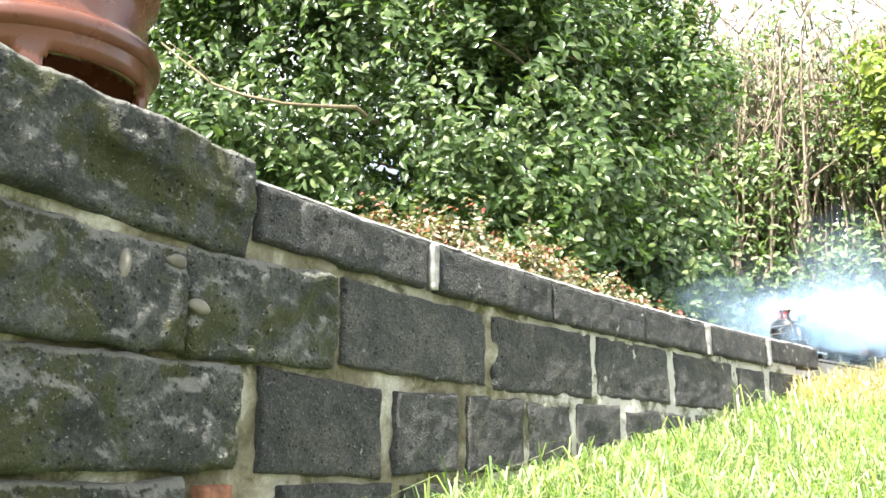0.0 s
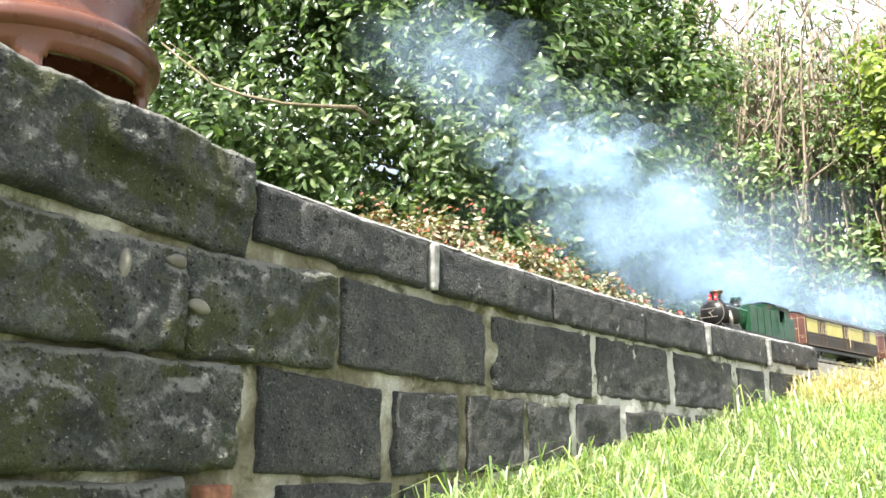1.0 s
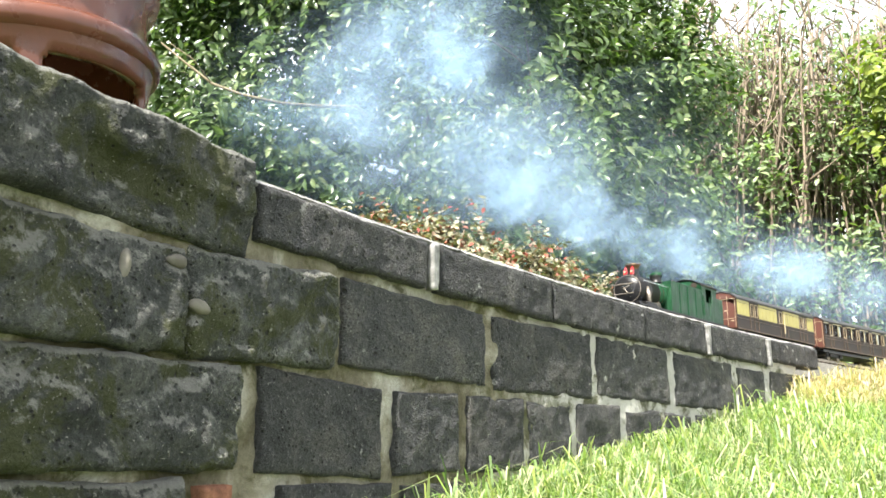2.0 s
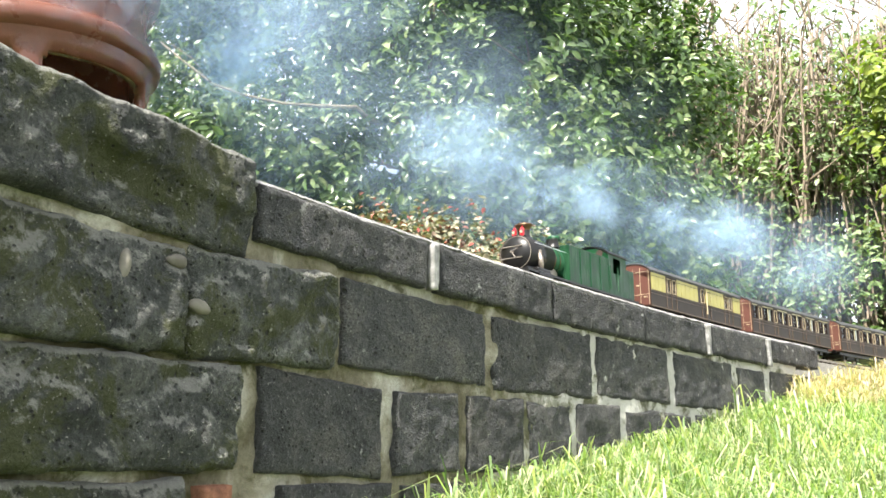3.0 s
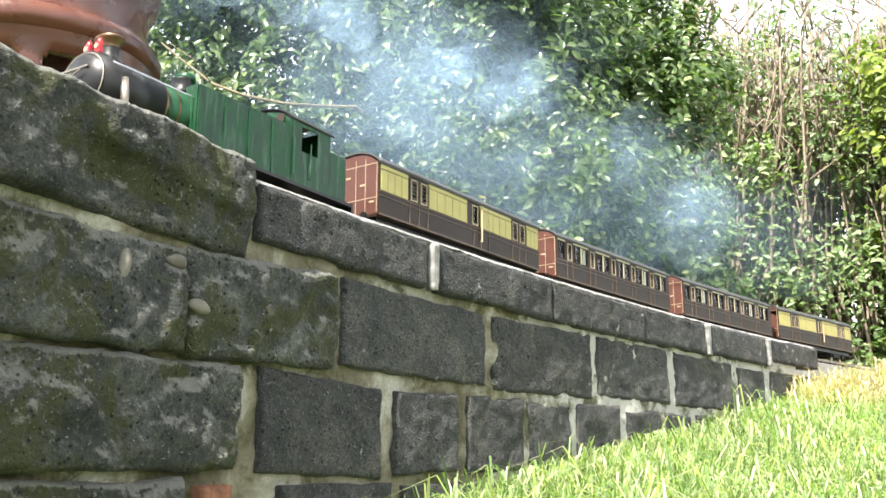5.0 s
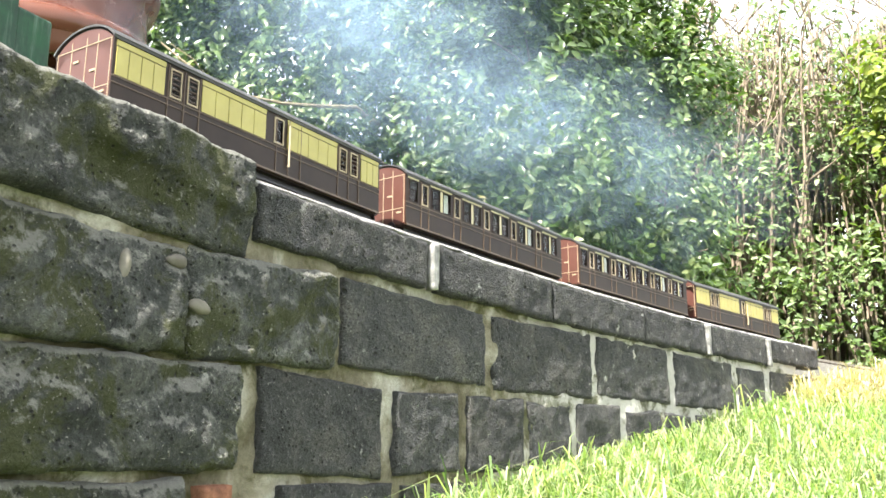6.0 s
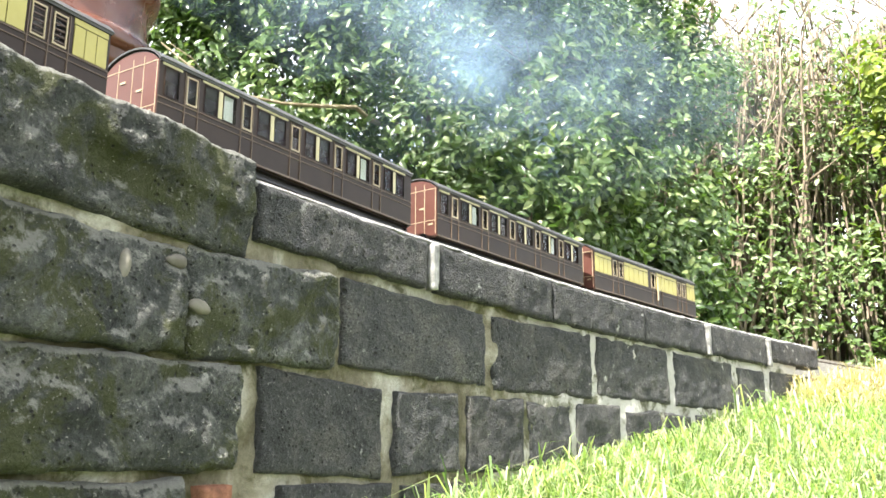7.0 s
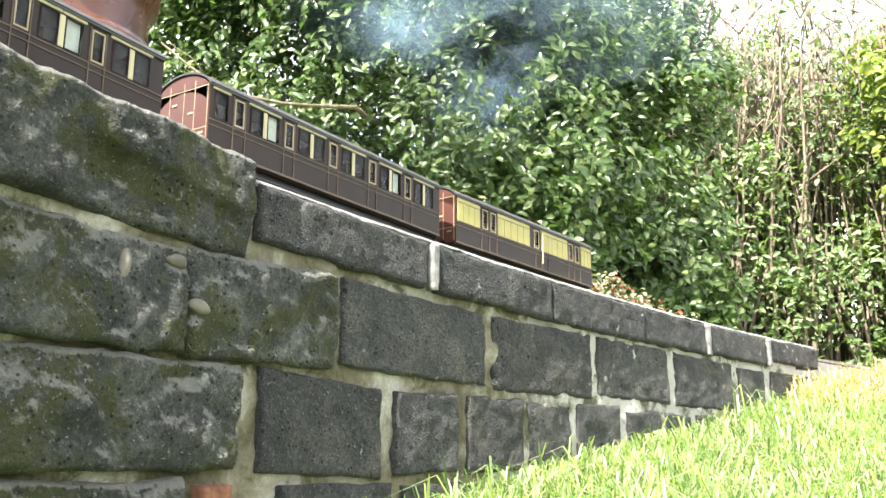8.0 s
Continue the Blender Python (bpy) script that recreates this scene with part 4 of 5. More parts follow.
# ---- the pot on the pier ----
def chimney_pot():
    # an upturned terracotta pot: arched cut-outs at the foot, ribs round it
    root = new("terracotta_pot")
    tagged(root, "glazed brown terracotta chimney pot with arched foot openings", "pot")
    C = Vector((-0.58, 1.20, 0.0))
    seg, R = 180, 0.168
    zb = 0.462
    # rings of the body; the lowest are cut by arches
    prof = [(R * 0.985, zb), (R * 0.985, 0.674), (R * 0.985, 0.724), (R * 0.99, 0.744), (R * 0.998, 0.755), (R * 1.005, 0.762), (R * 1.02, 0.776), (R * 1.045, 0.788), (R * 1.09, 0.792), (R * 1.105, 0.798), (R * 1.11, 0.806), (R * 1.10, 0.814), (R * 1.06, 0.820),
            (R * 1.015, 0.824), (R * 1.0, 0.834), (R * 1.0, 0.869), (R * 1.02, 0.889), (R * 1.09, 0.899), (R * 1.12, 0.914), (R * 1.12, 0.964), (R * 1.04, 0.979), (R * 1.0, 0.99), (R * 0.98, 1.40), (R * 1.08, 1.42), (R * 1.10, 1.47), (R * 1.0, 1.48)]
    inner = 0.014

    def solid(j, i):
        if j < 0 or j >= len(prof) - 1:
            return False
        if j >= 5:
            return True
        ang = (math.degrees(2 * math.pi * (i + 0.5) / seg) + 63 + 360) % 72     # five arches
        return abs(ang - 36) > (61, 61, 61, 60, 57)[j] / 2

    def ring_point(bm, r, z, i):
        a = 2 * math.pi * i / seg
        return bm.verts.new((r * math.cos(a), r * math.sin(a), z))

    for name, j0, j1, label in (("arched_foot", 0, 7, "foot wall with arched openings"), ("rib", 7, 13, "rounded rib round the pot"), ("upper_body", 13, len(prof) - 1, "upper body with flared rim")):
        bm = bmesh.new()
        grid = {j: ([ring_point(bm, prof[j][0], prof[j][1], i) for i in range(seg)], [ring_point(bm, min(prof[j][0], R) - inner, prof[j][1], i) for i in range(seg)]) for j in range(j0, j1 + 1)}
        for j in range(j0, j1):
            for i in range(seg):
                k = (i + 1) % seg
                if not solid(j, i):
                    continue
                o0, n0 = grid[j]
                o1, n1 = grid[j + 1]
                bm.faces.new((o0[i], o0[k], o1[k], o1[i]))
                bm.faces.new((n0[k], n0[i], n1[i], n1[k]))
                if not solid(j, k):
                    bm.faces.new((o0[k], n0[k], n1[k], o1[k]))
                if not solid(j, (i - 1) % seg):
                    bm.faces.new((n0[i], o0[i], o1[i], n1[i]))
                if j > j0 and not solid(j - 1, i):
                    bm.faces.new((o0[k], o0[i], n0[i], n0[k]))
        part(name, bm, M_POT, root, label, True)
    # the pot leans a little
    root.matrix_basis = Matrix.Translation(C + Vector((-0.012, 0, 0.8))) @ Matrix.Rotation(radians(-5), 4, Vector((-0.43, 0.90, 0))) @ Matrix.Translation((0, 0, -0.8))


chimney_pot()


# ---- plants ----
def leaf_cloud(name, centres, normals, length, width, material, parent, seed, label="", fold=0.25, spread=0.5, along=None):
    # many small folded leaves, each of four triangles, as one mesh
    rng = np.random.default_rng(seed)
    n = len(centres)
    nrm = normals + rng.normal(0, spread, (n, 3))
    nrm /= np.linalg.norm(nrm, axis=1)[:, None]
    axis = rng.normal(0, 1, (n, 3)) * (0.45 if along is not None else 1)
    if along is not None:
        axis += along
    axis -= nrm * (axis * nrm).sum(1)[:, None]
    axis /= np.linalg.norm(axis, axis=1)[:, None]
    side = np.cross(nrm, axis)
    L = (length * rng.uniform(0.6, 1.15, n))[:, None]
    W = (width * rng.uniform(0.7, 1.15, n))[:, None]
    drop = nrm * L * 0.12
    p = [centres - axis * L * 0.5, centres - axis * L * 0.12 + side * W * 0.5 + nrm * W * fold, centres + axis * L * 0.22 + side * W * 0.42 + nrm * W * fold - drop * 0.3,
         centres + axis * L * 0.5 - drop, centres + axis * L * 0.22 - side * W * 0.42 + nrm * W * fold - drop * 0.3, centres - axis * L * 0.12 - side * W * 0.5 + nrm * W * fold, centres - axis * L * 0.1, centres + axis * L * 0.22 - drop * 0.2]
    verts = np.stack(p, 1).reshape(-1, 3)
    base = (np.arange(n) * 8)[:, None, None]
    quads = np.array([[0, 6, 1, 1], [6, 7, 2, 1], [7, 3, 2, 2], [0, 5, 6, 6], [6, 5, 4, 7], [7, 4, 3, 3]])
    f = (base + quads[None]).reshape(-1, 4)
    faces = [tuple(dict.fromkeys(q)) for q in f.tolist()]
    return raw(name, verts, faces, material, parent, label, True)


def sprigs(points, out, rng, count, reach):
    # leaves gathered in small sprays round twig tips
    n = len(points)
    c = np.repeat(points, count, 0) + rng.normal(0, reach, (n * count, 3)) * np.array([1, 1, 0.8])
    return c, np.repeat(out, count, 0)


def twig_leaves(points, out, rng, count, reach):
    # leaves in pairs along short twigs that point outwards and up
    n = len(points)
    tw = out * 0.7 + rng.normal(0, 0.55, (n, 3)) + np.array([0, 0, 0.35])
    tw /= np.linalg.norm(tw, axis=1)[:, None]
    side = np.cross(tw, rng.normal(0, 1, (n, 3)))
    side /= np.linalg.norm(side, axis=1)[:, None]
    cs, ax = [], []
    for k in range(count):
        sgn = 1.0 if k % 2 else -1.0
        tip = k == count - 1
        lat = side * (0 if tip else sgn)
        cs.append(points + tw * reach * (k / (count - 1) - 0.5) * 2 + lat * reach * 0.42)
        ax.append(tw * 0.9 + lat * 1.1)
    return np.stack(cs, 1).reshape(-1, 3), np.repeat(out, count, 0), np.stack(ax, 1).reshape(-1, 3)


def branch_path(a, b, rng, wob=0.04, n=6):
    a, b = np.array(a), np.array(b)
    pts = [a + (b - a) * i / n + (rng.normal(0, wob, 3) if 0 < i < n else 0) for i in range(n + 1)]
    return pts


def shrub(label, base, width, depth, height, z0, leaves, seed, material, lean=(0, 0), leaf=(0.038, 0.0155), category="shrub", group="", top_cut=0.0, stems=5, bark=None, gappy=0.0, name="shrub"):
    # a dense bush: a lumpy body of leaf sprays over forked stems
    rng = np.random.default_rng(seed)
    root = new(name)
    tagged(root, label, category, group)
    bx, by = base
    ground_z = terrain(bx, by)
    tr = bmesh.new()
    tips = []
    for i in range(stems):
        x, y = bx + rng.uniform(-0.35, 0.35) * width, by + rng.uniform(-0.2, 0.25) * depth
        p0 = (x, y, terrain(x, y) - 0.03)
        p1 = (x + rng.normal(0, 0.12), y + rng.normal(0, 0.1), ground_z + height * rng.uniform(0.7, 0.92))
        path = branch_path(p0, p1, rng, 0.025)
        r = rng.uniform(0.010, 0.018)
        tube(tr, path, [r * (1 - 0.8 * q / 6) for q in range(7)], 7)
        for q in (2, 3, 4, 5):
            for _ in range(2):
                e = path[q] + np.clip(rng.normal(0, 0.7, 3), -1, 1) * np.array([0.2 * width, 0.25 * depth, 0.12])
                bp = branch_path(path[q], e, rng, 0.015, 4)
                tube(tr, bp, [r * 0.4 * (1 - 0.17 * k) for k in range(5)], 5)
    part("trunk", tr, bark or M_BARK, root, "brown forked stems", True)
    # spray centres: uneven shell plus filling
    n = leaves // 7
    ang = rng.uniform(0, 2 * math.pi, n * 3)
    cz = rng.uniform(-1, 1, n * 3)
    rad = np.where(rng.random(n * 3) < 0.72, rng.uniform(0.82, 1.0, n * 3), rng.uniform(0.3, 0.85, n * 3))
    sq = np.sqrt(1 - cz ** 2)
    d = np.stack([np.cos(ang) * sq, np.sin(ang) * sq, cz], 1)
    # a squarish body
    d2 = np.sign(d) * np.abs(d) ** 0.62
    lump = np.array([noise.noise(Vector(v) * 2.3 + Vector((seed, 0, 0))) * 0.20 + noise.noise(Vector(v) * 5.5 + Vector((0, seed, 0))) * 0.16 for v in d])
    pts = d2 * (rad * (1 + lump))[:, None] * np.array([width / 2, depth / 2, (height - z0) / 2])
    pts += np.array([bx + lean[0], by + lean[1], ground_z + z0 + (height - z0) / 2])
    keep = pts[:, 1] < by + lean[1] + depth * 0.38
    if gappy:
        gap = np.array([noise.noise(Vector(p) * 4.2 + Vector((3, seed, 1))) for p in pts])
        keep &= gap > gappy - 0.45
    pts, d = pts[keep][:n], d[keep][:n]
    c, o, ax = twig_leaves(pts, d, rng, 7, 0.042 * leaf[0] / 0.040)
    o = o * 0.8 + np.array([-0.25, -0.30, 0.55])
    ok = c[:, 2] > ground_z + 0.01
    leaf_cloud("crown", c[ok], o[ok], leaf[0], leaf[1], material, root, seed + 1, "", 0.22, 0.5, ax[ok])
    return root


HEDGE = "evergreen hedge shrubs"
shrub("tall dense glossy green privet-like hedge shrub", (-0.92, 2.55), 1.5, 0.9, 1.75, 0.05, 36000, 11, M_LEAF, group=HEDGE)
shrub("tall dense glossy green privet-like hedge shrub with sunlit tips", (-0.16, 2.60), 1.45, 0.9, 1.65, 0.02, 44000, 12, M_LEAF, group=HEDGE)
shrub("tall glossy green hedge shrub sloping down to dry stems", (0.44, 2.98), 1.0, 0.8, 1.43, 0.0, 32000, 13, M_LEAF, group=HEDGE)


def far_thicket():
    # mixed thicket of upright dry stems with thin foliage
    rng = np.random.default_rng(31)
    root = new("thicket")
    tagged(root, "thicket of upright dry brown stems with sparse leaves", "shrub")
    st = bmesh.new()
    tips = []
    for i in range(680):
        x, y = 0.85 + 2.1 * rng.random() ** 1.3, rng.uniform(3.6, 4.5)
        z = terrain(x, y)
        h = rng.uniform(1.25, 1.84) * (1.0 - 0.10 * (x > 2.3))
        p = branch_path((x, y, z), (x + rng.normal(0, 0.16), y + rng.normal(0, 0.12), z + h), rng, 0.022, 5)
        r = rng.uniform(0.005, 0.012)
        tube(st, p, [r * (1 - 0.12 * q) for q in range(6)], 5)
        for q in (3, 4, 5):
            for _ in range(2):
                e = p[q] + rng.normal(0, 1, 3) * np.array([0.07, 0.06, 0.03]) + np.array([0, 0, 0.12])
                tube(st, [p[q], (p[q] + e) / 2 + rng.normal(0, 0.012, 3), e], [r * 0.5, r * 0.4, r * 0.25], 4)
                tips.append(e)
        for _ in range(3):
            tips.append(p[rng.integers(1, 5)] + rng.normal(0, 0.05, 3))
    part("stem", st, M_STEM, root, "dry brown upright stems", True)
    tips = np.array(tips)
    low = np.stack([rng.uniform(0.8, 3.1, 6200), rng.uniform(3.45, 4.3, 6200), 0.5 + 1.30 * rng.random(6200) ** 1.4], 1)
    gap = np.array([noise.noise(Vector(p) * 3.0) for p in low])
    low = low[gap > -0.12]
    allp = np.concatenate([tips[rng.random(len(tips)) < 0.5], low])
    c, o = sprigs(allp, np.tile([-0.2, -0.5, 0.7], (len(allp), 1)), rng, 6, 0.035)
    leaf_cloud("foliage", c, o, 0.042, 0.018, M_LEAF_FAR, root, 32)


far_thicket()
shrub("bright lime green leafy bush behind the lawn", (1.98, 3.5), 0.62, 0.6, 1.52, 0.55, 3600, 17, M_LEAF_LIME, leaf=(0.05, 0.028), gappy=0.35)
shrub("dark green bush closing the garden", (3.7, 4.3), 1.6, 0.9, 1.7, 0.0, 9000, 18, M_LEAF_FAR, leaf=(0.05, 0.024))
shrub("mixed green bush far behind the thicket", (2.3, 5.3), 3.8, 1.0, 2.30, 0.0, 20000, 20, M_LEAF_FAR, leaf=(0.05, 0.024))
shrub("dark green bush closing the garden", (-2.4, 2.3), 1.5, 0.9, 1.8, 0.0, 9000, 19, M_LEAF_FAR, leaf=(0.05, 0.024))


shrub("dark evergreen hedge shrub closing the hedge behind", (-0.72, 3.5), 2.9, 0.8, 1.95, 0.0, 34000, 14, M_LEAF, group=HEDGE, leaf=(0.045, 0.021))


def bare_branch():
    rng = np.random.default_rng(5)
    bm = bmesh.new()
    pts = [(-0.673, 2.02, 1.246), (-0.623, 2.02, 1.203), (-0.54, 2.0, 1.132), (-0.466, 2.0, 1.103), (-0.373, 2.0, 1.082), (-0.297, 2.02, 1.084), (-0.21, 2.08, 1.105), (-0.19, 2.25, 1.14), (-0.18, 2.4, 1.19)]
    tube(bm, pts, [0.002, 0.0028, 0.0034, 0.0036, 0.004, 0.0046, 0.0055, 0.007, 0.008], 8)
    tube(bm, [pts[2], (-0.58, 1.97, 1.18), (-0.64, 1.96, 1.22)], [0.0018, 0.0014, 0.001], 6)
    ob = link("fallen_branch", bm, M_TWIG, smooth=True)
    tagged(ob, "thin bare pale branch hanging in the hedge", "branch")


bare_branch()


def heath(label, s, back, w, h, seed):
    # low mound of small cream and red tinged leaves
    rng = np.random.default_rng(seed)
    root = new("low_heath_plant")
    tagged(root, label, "plant", "low plants along the track")
    p = WALL.at(s, back)
    st = bmesh.new()
    pts, outs = [], []
    for i in range(60):
        a, e = rng.uniform(0, 2 * math.pi), rng.uniform(0.25, 1.5)
        d = np.array([math.cos(a) * math.cos(e), math.sin(a) * math.cos(e), math.sin(e)])
        q = np.array([p.x, p.y, 0.49]) + d * np.array([w, w, h]) * rng.uniform(0.75, 1.08)
        tube(st, [(p.x + d[0] * w * 0.2, p.y + d[1] * w * 0.2, 0.50), tuple((np.array([p.x, p.y, 0.49]) + q) / 2 + rng.normal(0, 0.008, 3)), tuple(q)], [0.0025, 0.0018, 0.001], 4)
        for _ in range(5):
            pts.append(q + rng.normal(0, 0.017, 3))
            outs.append(d)
    part("stem", st, M_BARK, root, "thin woody stems", True)
    c, o = sprigs(np.array(pts), np.array(outs), rng, 9, 0.010)
    leaf_cloud("foliage", c, o + np.array([-0.2, -0.2, 0.4]), 0.014, 0.008, M_HEATH, root, seed + 1)


for i, (s, b, w, h) in enumerate(((0.16, 0.24, 0.10, 0.035), (0.34, 0.25, 0.11, 0.05), (0.50, 0.27, 0.12, 0.09), (0.66, 0.27, 0.13, 0.115), (0.84, 0.27, 0.14, 0.12), (1.02, 0.25, 0.13, 0.09), (1.18, 0.24, 0.12, 0.065), (1.32, 0.22, 0.10, 0.05), (-0.02, 0.25, 0.09, 0.03))):
    heath("low plant with small cream leaves and red shoots beside the track", s, b, w, h * 1.5, 60 + i)


# ---- grass ----
def grass(name, label, n, material, seed, region, lo, hi, width):
    rng = np.random.default_rng(seed)
    cx = WALL.x + math.cos(WALL.h0) / WALL.k
    cy = WALL.y - math.sin(WALL.h0) / WALL.k
    R = 1 / WALL.k
    P = []
    while len(P) < n:
        x, y = rng.uniform(region[0], region[1]), rng.uniform(region[2], region[3]) 
        if rng.random() > 1.15 / (0.6 + 0.28 * y * y):
            continue
        d = math.hypot(x - cx, y - cy) - R
        if d < -0.008 or (y > 2.15 and d < 0.0):
            P.append((x, y, terrain(x, y) - 0.004))
    P = np.array(P)
    h = rng.uniform(lo, hi, n) * (0.75 + 0.5 * np.array([noise.noise((p[0] * 6, p[1] * 6, 7)) for p in P]) + 0.25)
    w = width * rng.uniform(0.6, 1.2, n)
    a = rng.uniform(0, 2 * math.pi, n)
    lean = rng.uniform(0.35, 1.9, n)
    dirv = np.stack([np.cos(a), np.sin(a), np.zeros(n)], 1)
    sv = np.stack([-np.sin(a), np.cos(a), np.zeros(n)], 1)
    mid = P + dirv * (h * lean * 0.3)[:, None] + np.array([0, 0, 1]) * (h * 0.6)[:, None]
    tip = P + dirv * (h * lean)[:, None] + np.array([0, 0, 1]) * (h * (1 - 0.42 * lean))[:, None]
    W = w[:, None]
    verts = np.stack([P - sv * W / 2, P + sv * W / 2, mid + sv * W * 0.42, mid - sv * W * 0.42, tip], 1).reshape(-1, 3)
    b = (np.arange(n) * 5)[:, None]
    faces = (b + np.array([[0, 1, 2, 3]])).tolist() + (b + np.array([[3, 2, 4]])).tolist()
    ob = raw(name, verts, faces, material, None, "", True)
    tagged(ob, label, "grass", kind="stuff")


grass("lawn_grass", "bright green lawn grass on the bank", 135000, M_GRASS, 81, (-0.6, 3.2, 0.3, 3.3), 0.016, 0.040, 0.0026)
grass("dry_grass", "dry straw coloured grass along the top of the bank", 20000, M_STRAW, 82, (0.75, 2.4, 1.85, 2.7), 0.024, 0.055, 0.0025)
grass("long_grass", "long grass blades at the foot of the wall", 900, M_GRASS, 83, (-0.15, 1.4, 0.75, 2.2), 0.05, 0.085, 0.0032)
grass("tall_grass", "tall dry and green grass tufts at the wall's end", 2600, M_STRAW, 84, (0.72, 1.9, 1.95, 2.4), 0.045, 0.085, 0.003)
grass("foot_grass", "long grass blades arching at the foot of the wall", 420, M_GRASS, 85, (-0.14, 0.25, 0.78, 1.15), 0.05, 0.075, 0.003)


# ---- smoke: rigid puffs, each a loose heap of thin translucent lobes ----
def puff_mesh(name, radius, lobes, material, seed):
    rng = np.random.default_rng(seed)
    bm = bmesh.new()
    for i in range(lobes):
        p = rng.normal(0, 0.36, 3) * np.array([1.25, 1.0, 0.8]) * radius
        r = radius * rng.uniform(0.22, 0.5) * (1.15 - 0.45 * min(np.linalg.norm(p) / radius, 1))
        m = Matrix.Translation(p) @ Euler(rng.uniform(0, 3, 3)).to_matrix().to_4x4() @ Matrix.Diagonal((1.0, rng.uniform(0.7, 1.0), rng.uniform(0.6, 0.9), 1))
        vs = bmesh.ops.create_icosphere(bm, subdivisions=2, radius=r, matrix=m)["verts"]
        for v in vs:
            q = v.co * (4.5 / radius * 0.5)
            v.co += (v.co - Vector(p)) * 0.45 * noise.noise(q + Vector((i * 3.1, 0, seed)))
    me = bpy.data.meshes.new(name)
    bm.to_mesh(me)
    bm.free()
    for p in me.polygons:
        p.use_smooth = True
    me.materials.append(material)
    return me


PUFFS = {"front": [puff_mesh("smoke_puff", 0.19, 28, M_SMOKE, 90 + i) for i in range(3)],
         "steam": [puff_mesh("smoke_puff", 0.12, 24, M_STEAM, 95 + i) for i in range(2)],
         "dense": [puff_mesh("smoke_puff", 0.125, 26, M_DENSE, 102 + i) for i in range(2)],
         "haze": [puff_mesh("smoke_puff", 0.38, 24, M_HAZE, 98 + i) for i in range(3)]}
# kind, start along the track, speed or resting place, distance behind the rails, height, climb, sideways drift
SMOKE = [("front", 1.95, 1.05, 0.22, 0.70, 0.40), ("front", 2.08, 0.95, 0.18, 0.66, 0.36), ("front", 2.22, 1.10, 0.34, 0.68, 0.46), ("front", 2.30, 0.98, 0.18, 0.62, 0.26), ("front", 2.50, 0.95, 0.32, 0.72, 0.42),
         ("front", 2.62, 0.92, 0.22, 0.66, 0.24), ("front", 2.86, 0.88, 0.30, 0.72, 0.32), ("front", 3.05, 0.86, 0.20, 0.64, 0.12),
         ("front", 1.98, 0.74, 0.0, 0.60, 0.10), ("front", 2.22, 0.70, 0.0, 0.60, 0.10), ("haze", 3.0, 1.0, 0.30, 0.75, 0.03), ("haze", 3.5, 1.45, 0.35, 0.72, 0.02), ("haze", 2.9, 0.7, 0.35, 0.80, 0.03),
         ("steam", 2.02, 0.45, 0.12, 0.66, 0.04), ("steam", 2.12, 0.41, 0.16, 0.66, 0.06), ("steam", 2.30, 0.40, 0.14, 0.66, 0.05), ("steam", 2.55, 0.40, 0.18, 0.68, 0.06), ("steam", 2.95, 0.42, 0.20, 0.70, 0.06), ("steam", 3.3, 0.44, 0.22, 0.70, 0.07),
         ("haze", 3.0, -0.15, 0.40, 0.80, 0.06), ("haze", 3.3, 0.25, 0.50, 0.80, 0.05), ("haze", 3.1, 1.00, 0.50, 0.95, 0.05), ("haze", 3.6, 0.80, 0.50, 0.75, 0.05), ("haze", 3.4, 1.10, 0.60, 0.90, 0.04),
         ("haze", 3.9, 1.30, 0.50, 0.75, 0.03), ("haze", 3.7, 1.55, 0.60, 0.80, 0.03), ("haze", 3.2, -0.10, 0.25, 0.75, 0.06), ("haze", 4.2, 0.90, 0.45, 0.65, 0.04), ("haze", 4.0, 1.20, 0.55, 1.05, 0.03),
         ("dense", 1.80, 0.66, -0.10, 0.60, 0.30, 0.30), ("dense", 1.93, 0.60, -0.10, 0.62, 0.34, 0.26), ("dense", 2.08, 0.56, -0.10, 0.62, 0.24, 0.21), ("dense", 2.26, 0.58, -0.10, 0.60, 0.12, 0.18), ("front", 2.15, 0.66, 0.04, 0.70, 0.20, 0.20), ("front", 2.40, 0.62, -0.06, 0.68, 0.12, 0.17),
         ("steam", 2.45, 0.16, -0.10, 0.62, 0.09, 0.09), ("front", 2.35, 0.16, -0.10, 0.62, 0.09, 0.08), ("front", 2.65, 0.16, -0.10, 0.62, 0.08, 0.08), ("front", 3.0, 0.20, -0.08, 0.62, 0.07, 0.08),
         ("haze", 3.0, -0.22, 0.10, 0.80, 0.03), ("steam", 1.88, 0.60, -0.13, 0.60, 0.16, 0.32), ("steam", 2.00, 0.60, -0.13, 0.60, 0.16, 0.28), ("haze", 2.6, 1.60, 0.25, 0.70, 0.03), ("haze", 3.4, 1.90, 0.25, 0.70, 0.03)]
smoke = []
for i, (kind, *_) in enumerate(SMOKE):
    ob = new("smoke_puff", PUFFS[kind][i % len(PUFFS[kind])])
    tagged(ob, {"front": "drifting blue-white smoke puff blown ahead of the train", "steam": "dense white steam puff hanging over the locomotive", "dense": "thick pale steam puff rolling past the locomotive", "haze": "thin blue smoke haze drifting before the hedge"}[kind], "smoke", "smoke of the train")
    smoke.append(ob)


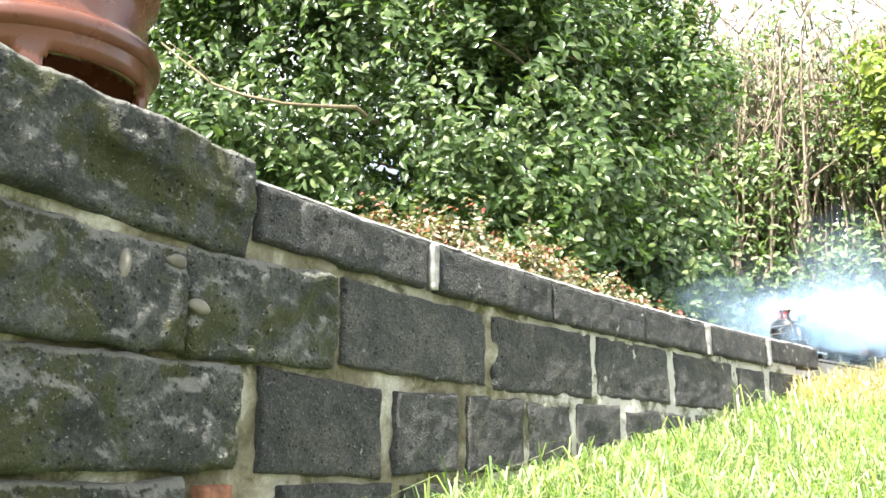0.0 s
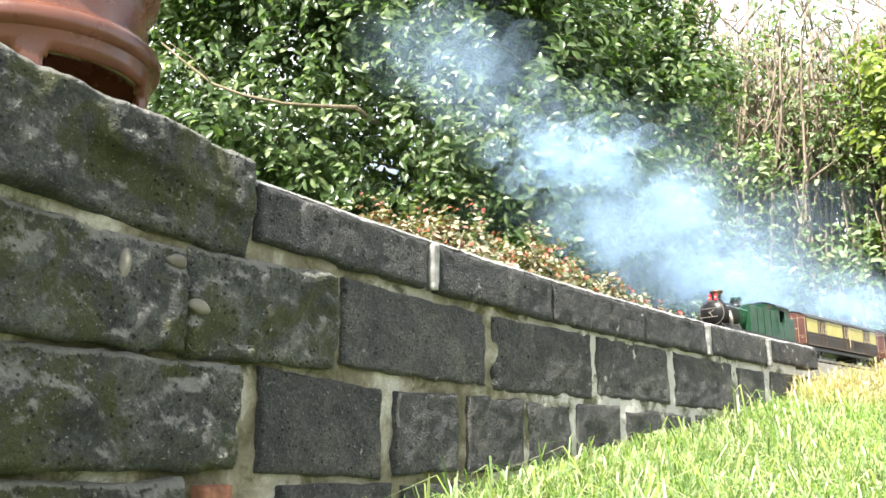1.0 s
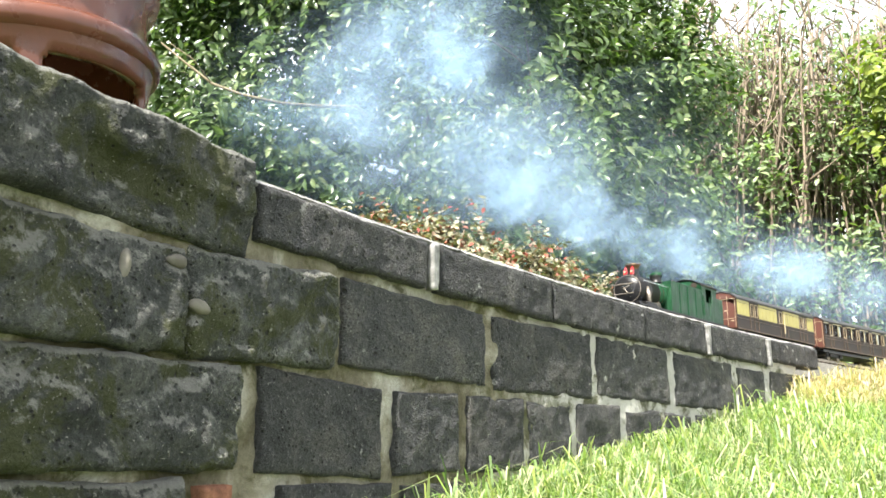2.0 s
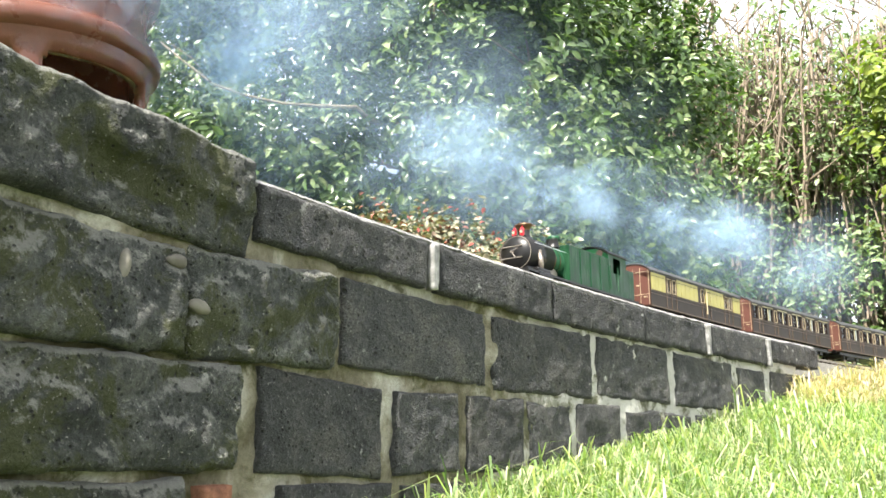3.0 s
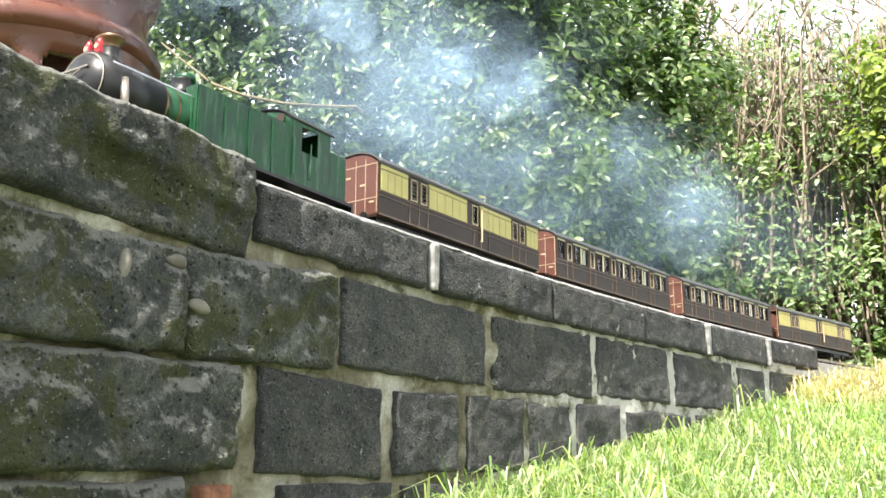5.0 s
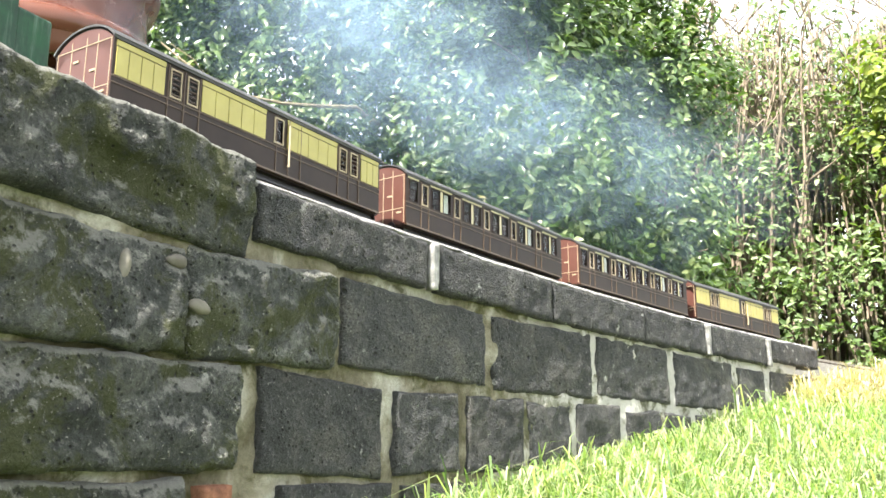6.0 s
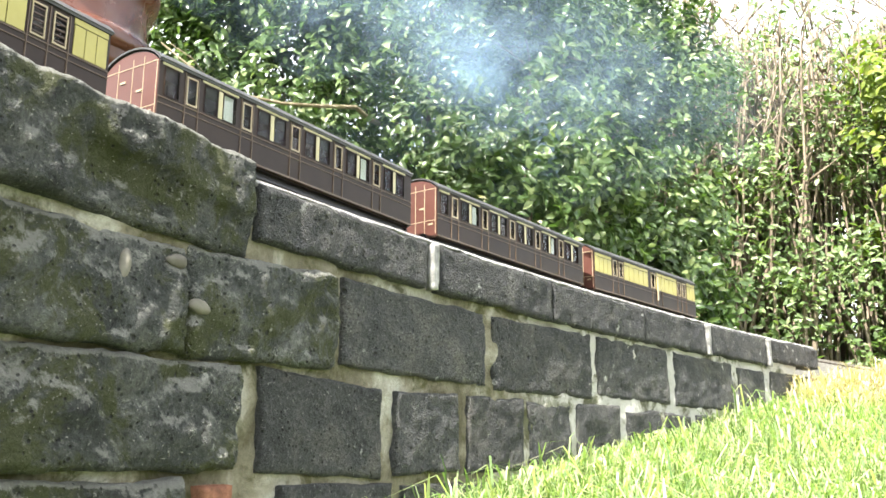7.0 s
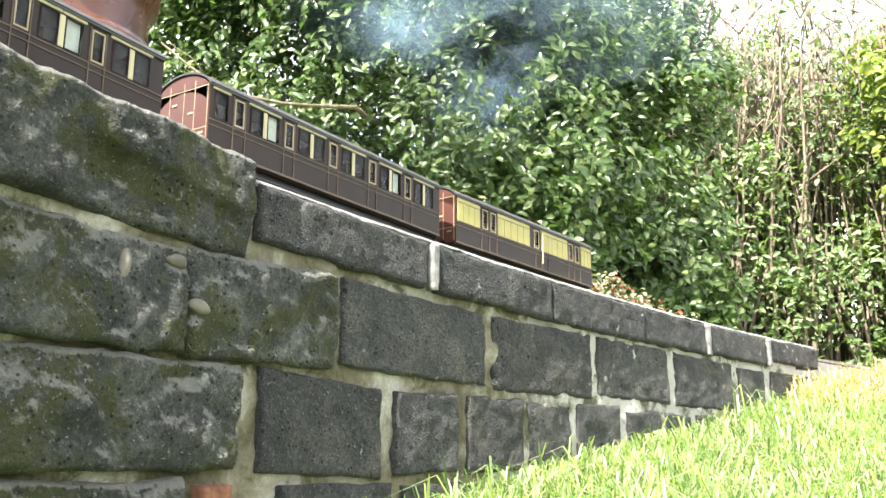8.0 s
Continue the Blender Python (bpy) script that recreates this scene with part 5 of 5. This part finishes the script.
def smoke_rows(i):
    kind, s0, v, back, z, climb = SMOKE[i][:6]
    drift = SMOKE[i][6] if len(SMOKE[i]) > 6 else 0.05 if kind == "front" else 0.0
    rows = []
    for k in range(17):
        t = k * 0.5
        if kind == "haze":
            s = v + (s0 - v) * math.exp(-t / 1.7)
        else:
            s = s0 - v * t
        late = max(t - 4.8, 0)
        if kind == "haze":
            s, z_now = s - 0.10 * late, z + climb * t + 0.09 * late ** 1.5
        else:
            z_now = z + climb * t
        gone = max(-0.45 - s, 0)
        p = Vector((-1.0, 0.35)) * gone + TRACK.at(max(s, -0.45), back + drift * t)
        rows.append((t, pose(p.x, p.y, z_now, 0, 0, 37 * i + 9 * t)))
    return rows


# ---- motion ----
CHIMNEY = [(0.0, 1.845), (0.5, 1.675), (1.0, 1.500), (1.5, 1.322), (2.0, 1.140), (2.5, 0.953), (3.0, 0.760), (3.5, 0.564), (4.0, 0.367), (4.5, 0.168), (5.0, -0.032), (5.5, -0.232), (6.0, -0.431), (6.5, -0.631), (7.0, -0.834), (7.5, -1.038), (8.0, -1.243)]


def on_track(s, ahead=0.0, behind=0.0):
    # a vehicle whose bogies stand ahead and behind of s
    a, b = TRACK.at(s - ahead), TRACK.at(s + behind)
    d = a - b
    c = TRACK.at(s) if ahead == 0 else (a * behind + b * ahead) / (ahead + behind)
    return pose(c.x, c.y, RAIL, 0, 0, math.degrees(math.atan2(d.y, d.x)))


def motions():
    rows = []
    for t, s in CHIMNEY:
        a, b = TRACK.at(s + 0.05), TRACK.at(s + 0.16)
        d = (a - b).normalized()
        p = a + d * 0.05
        rows.append((t, pose(p.x, p.y, RAIL, 0, 0, math.degrees(math.atan2(d.y, d.x)))))
    walk(loco, rows)
    for ob, gap in zip(coaches, (0.374, 0.830, 1.304, 1.757)):
        mid = gap + LEN * (0.910 if ob in (coaches[0], coaches[3]) else 0.943) / 2
        walk(ob, [(t, on_track(s + mid, 0.131, 0.131)) for t, s in CHIMNEY])
    for i, ob in enumerate(smoke):
        walk(ob, smoke_rows(i))


motions()
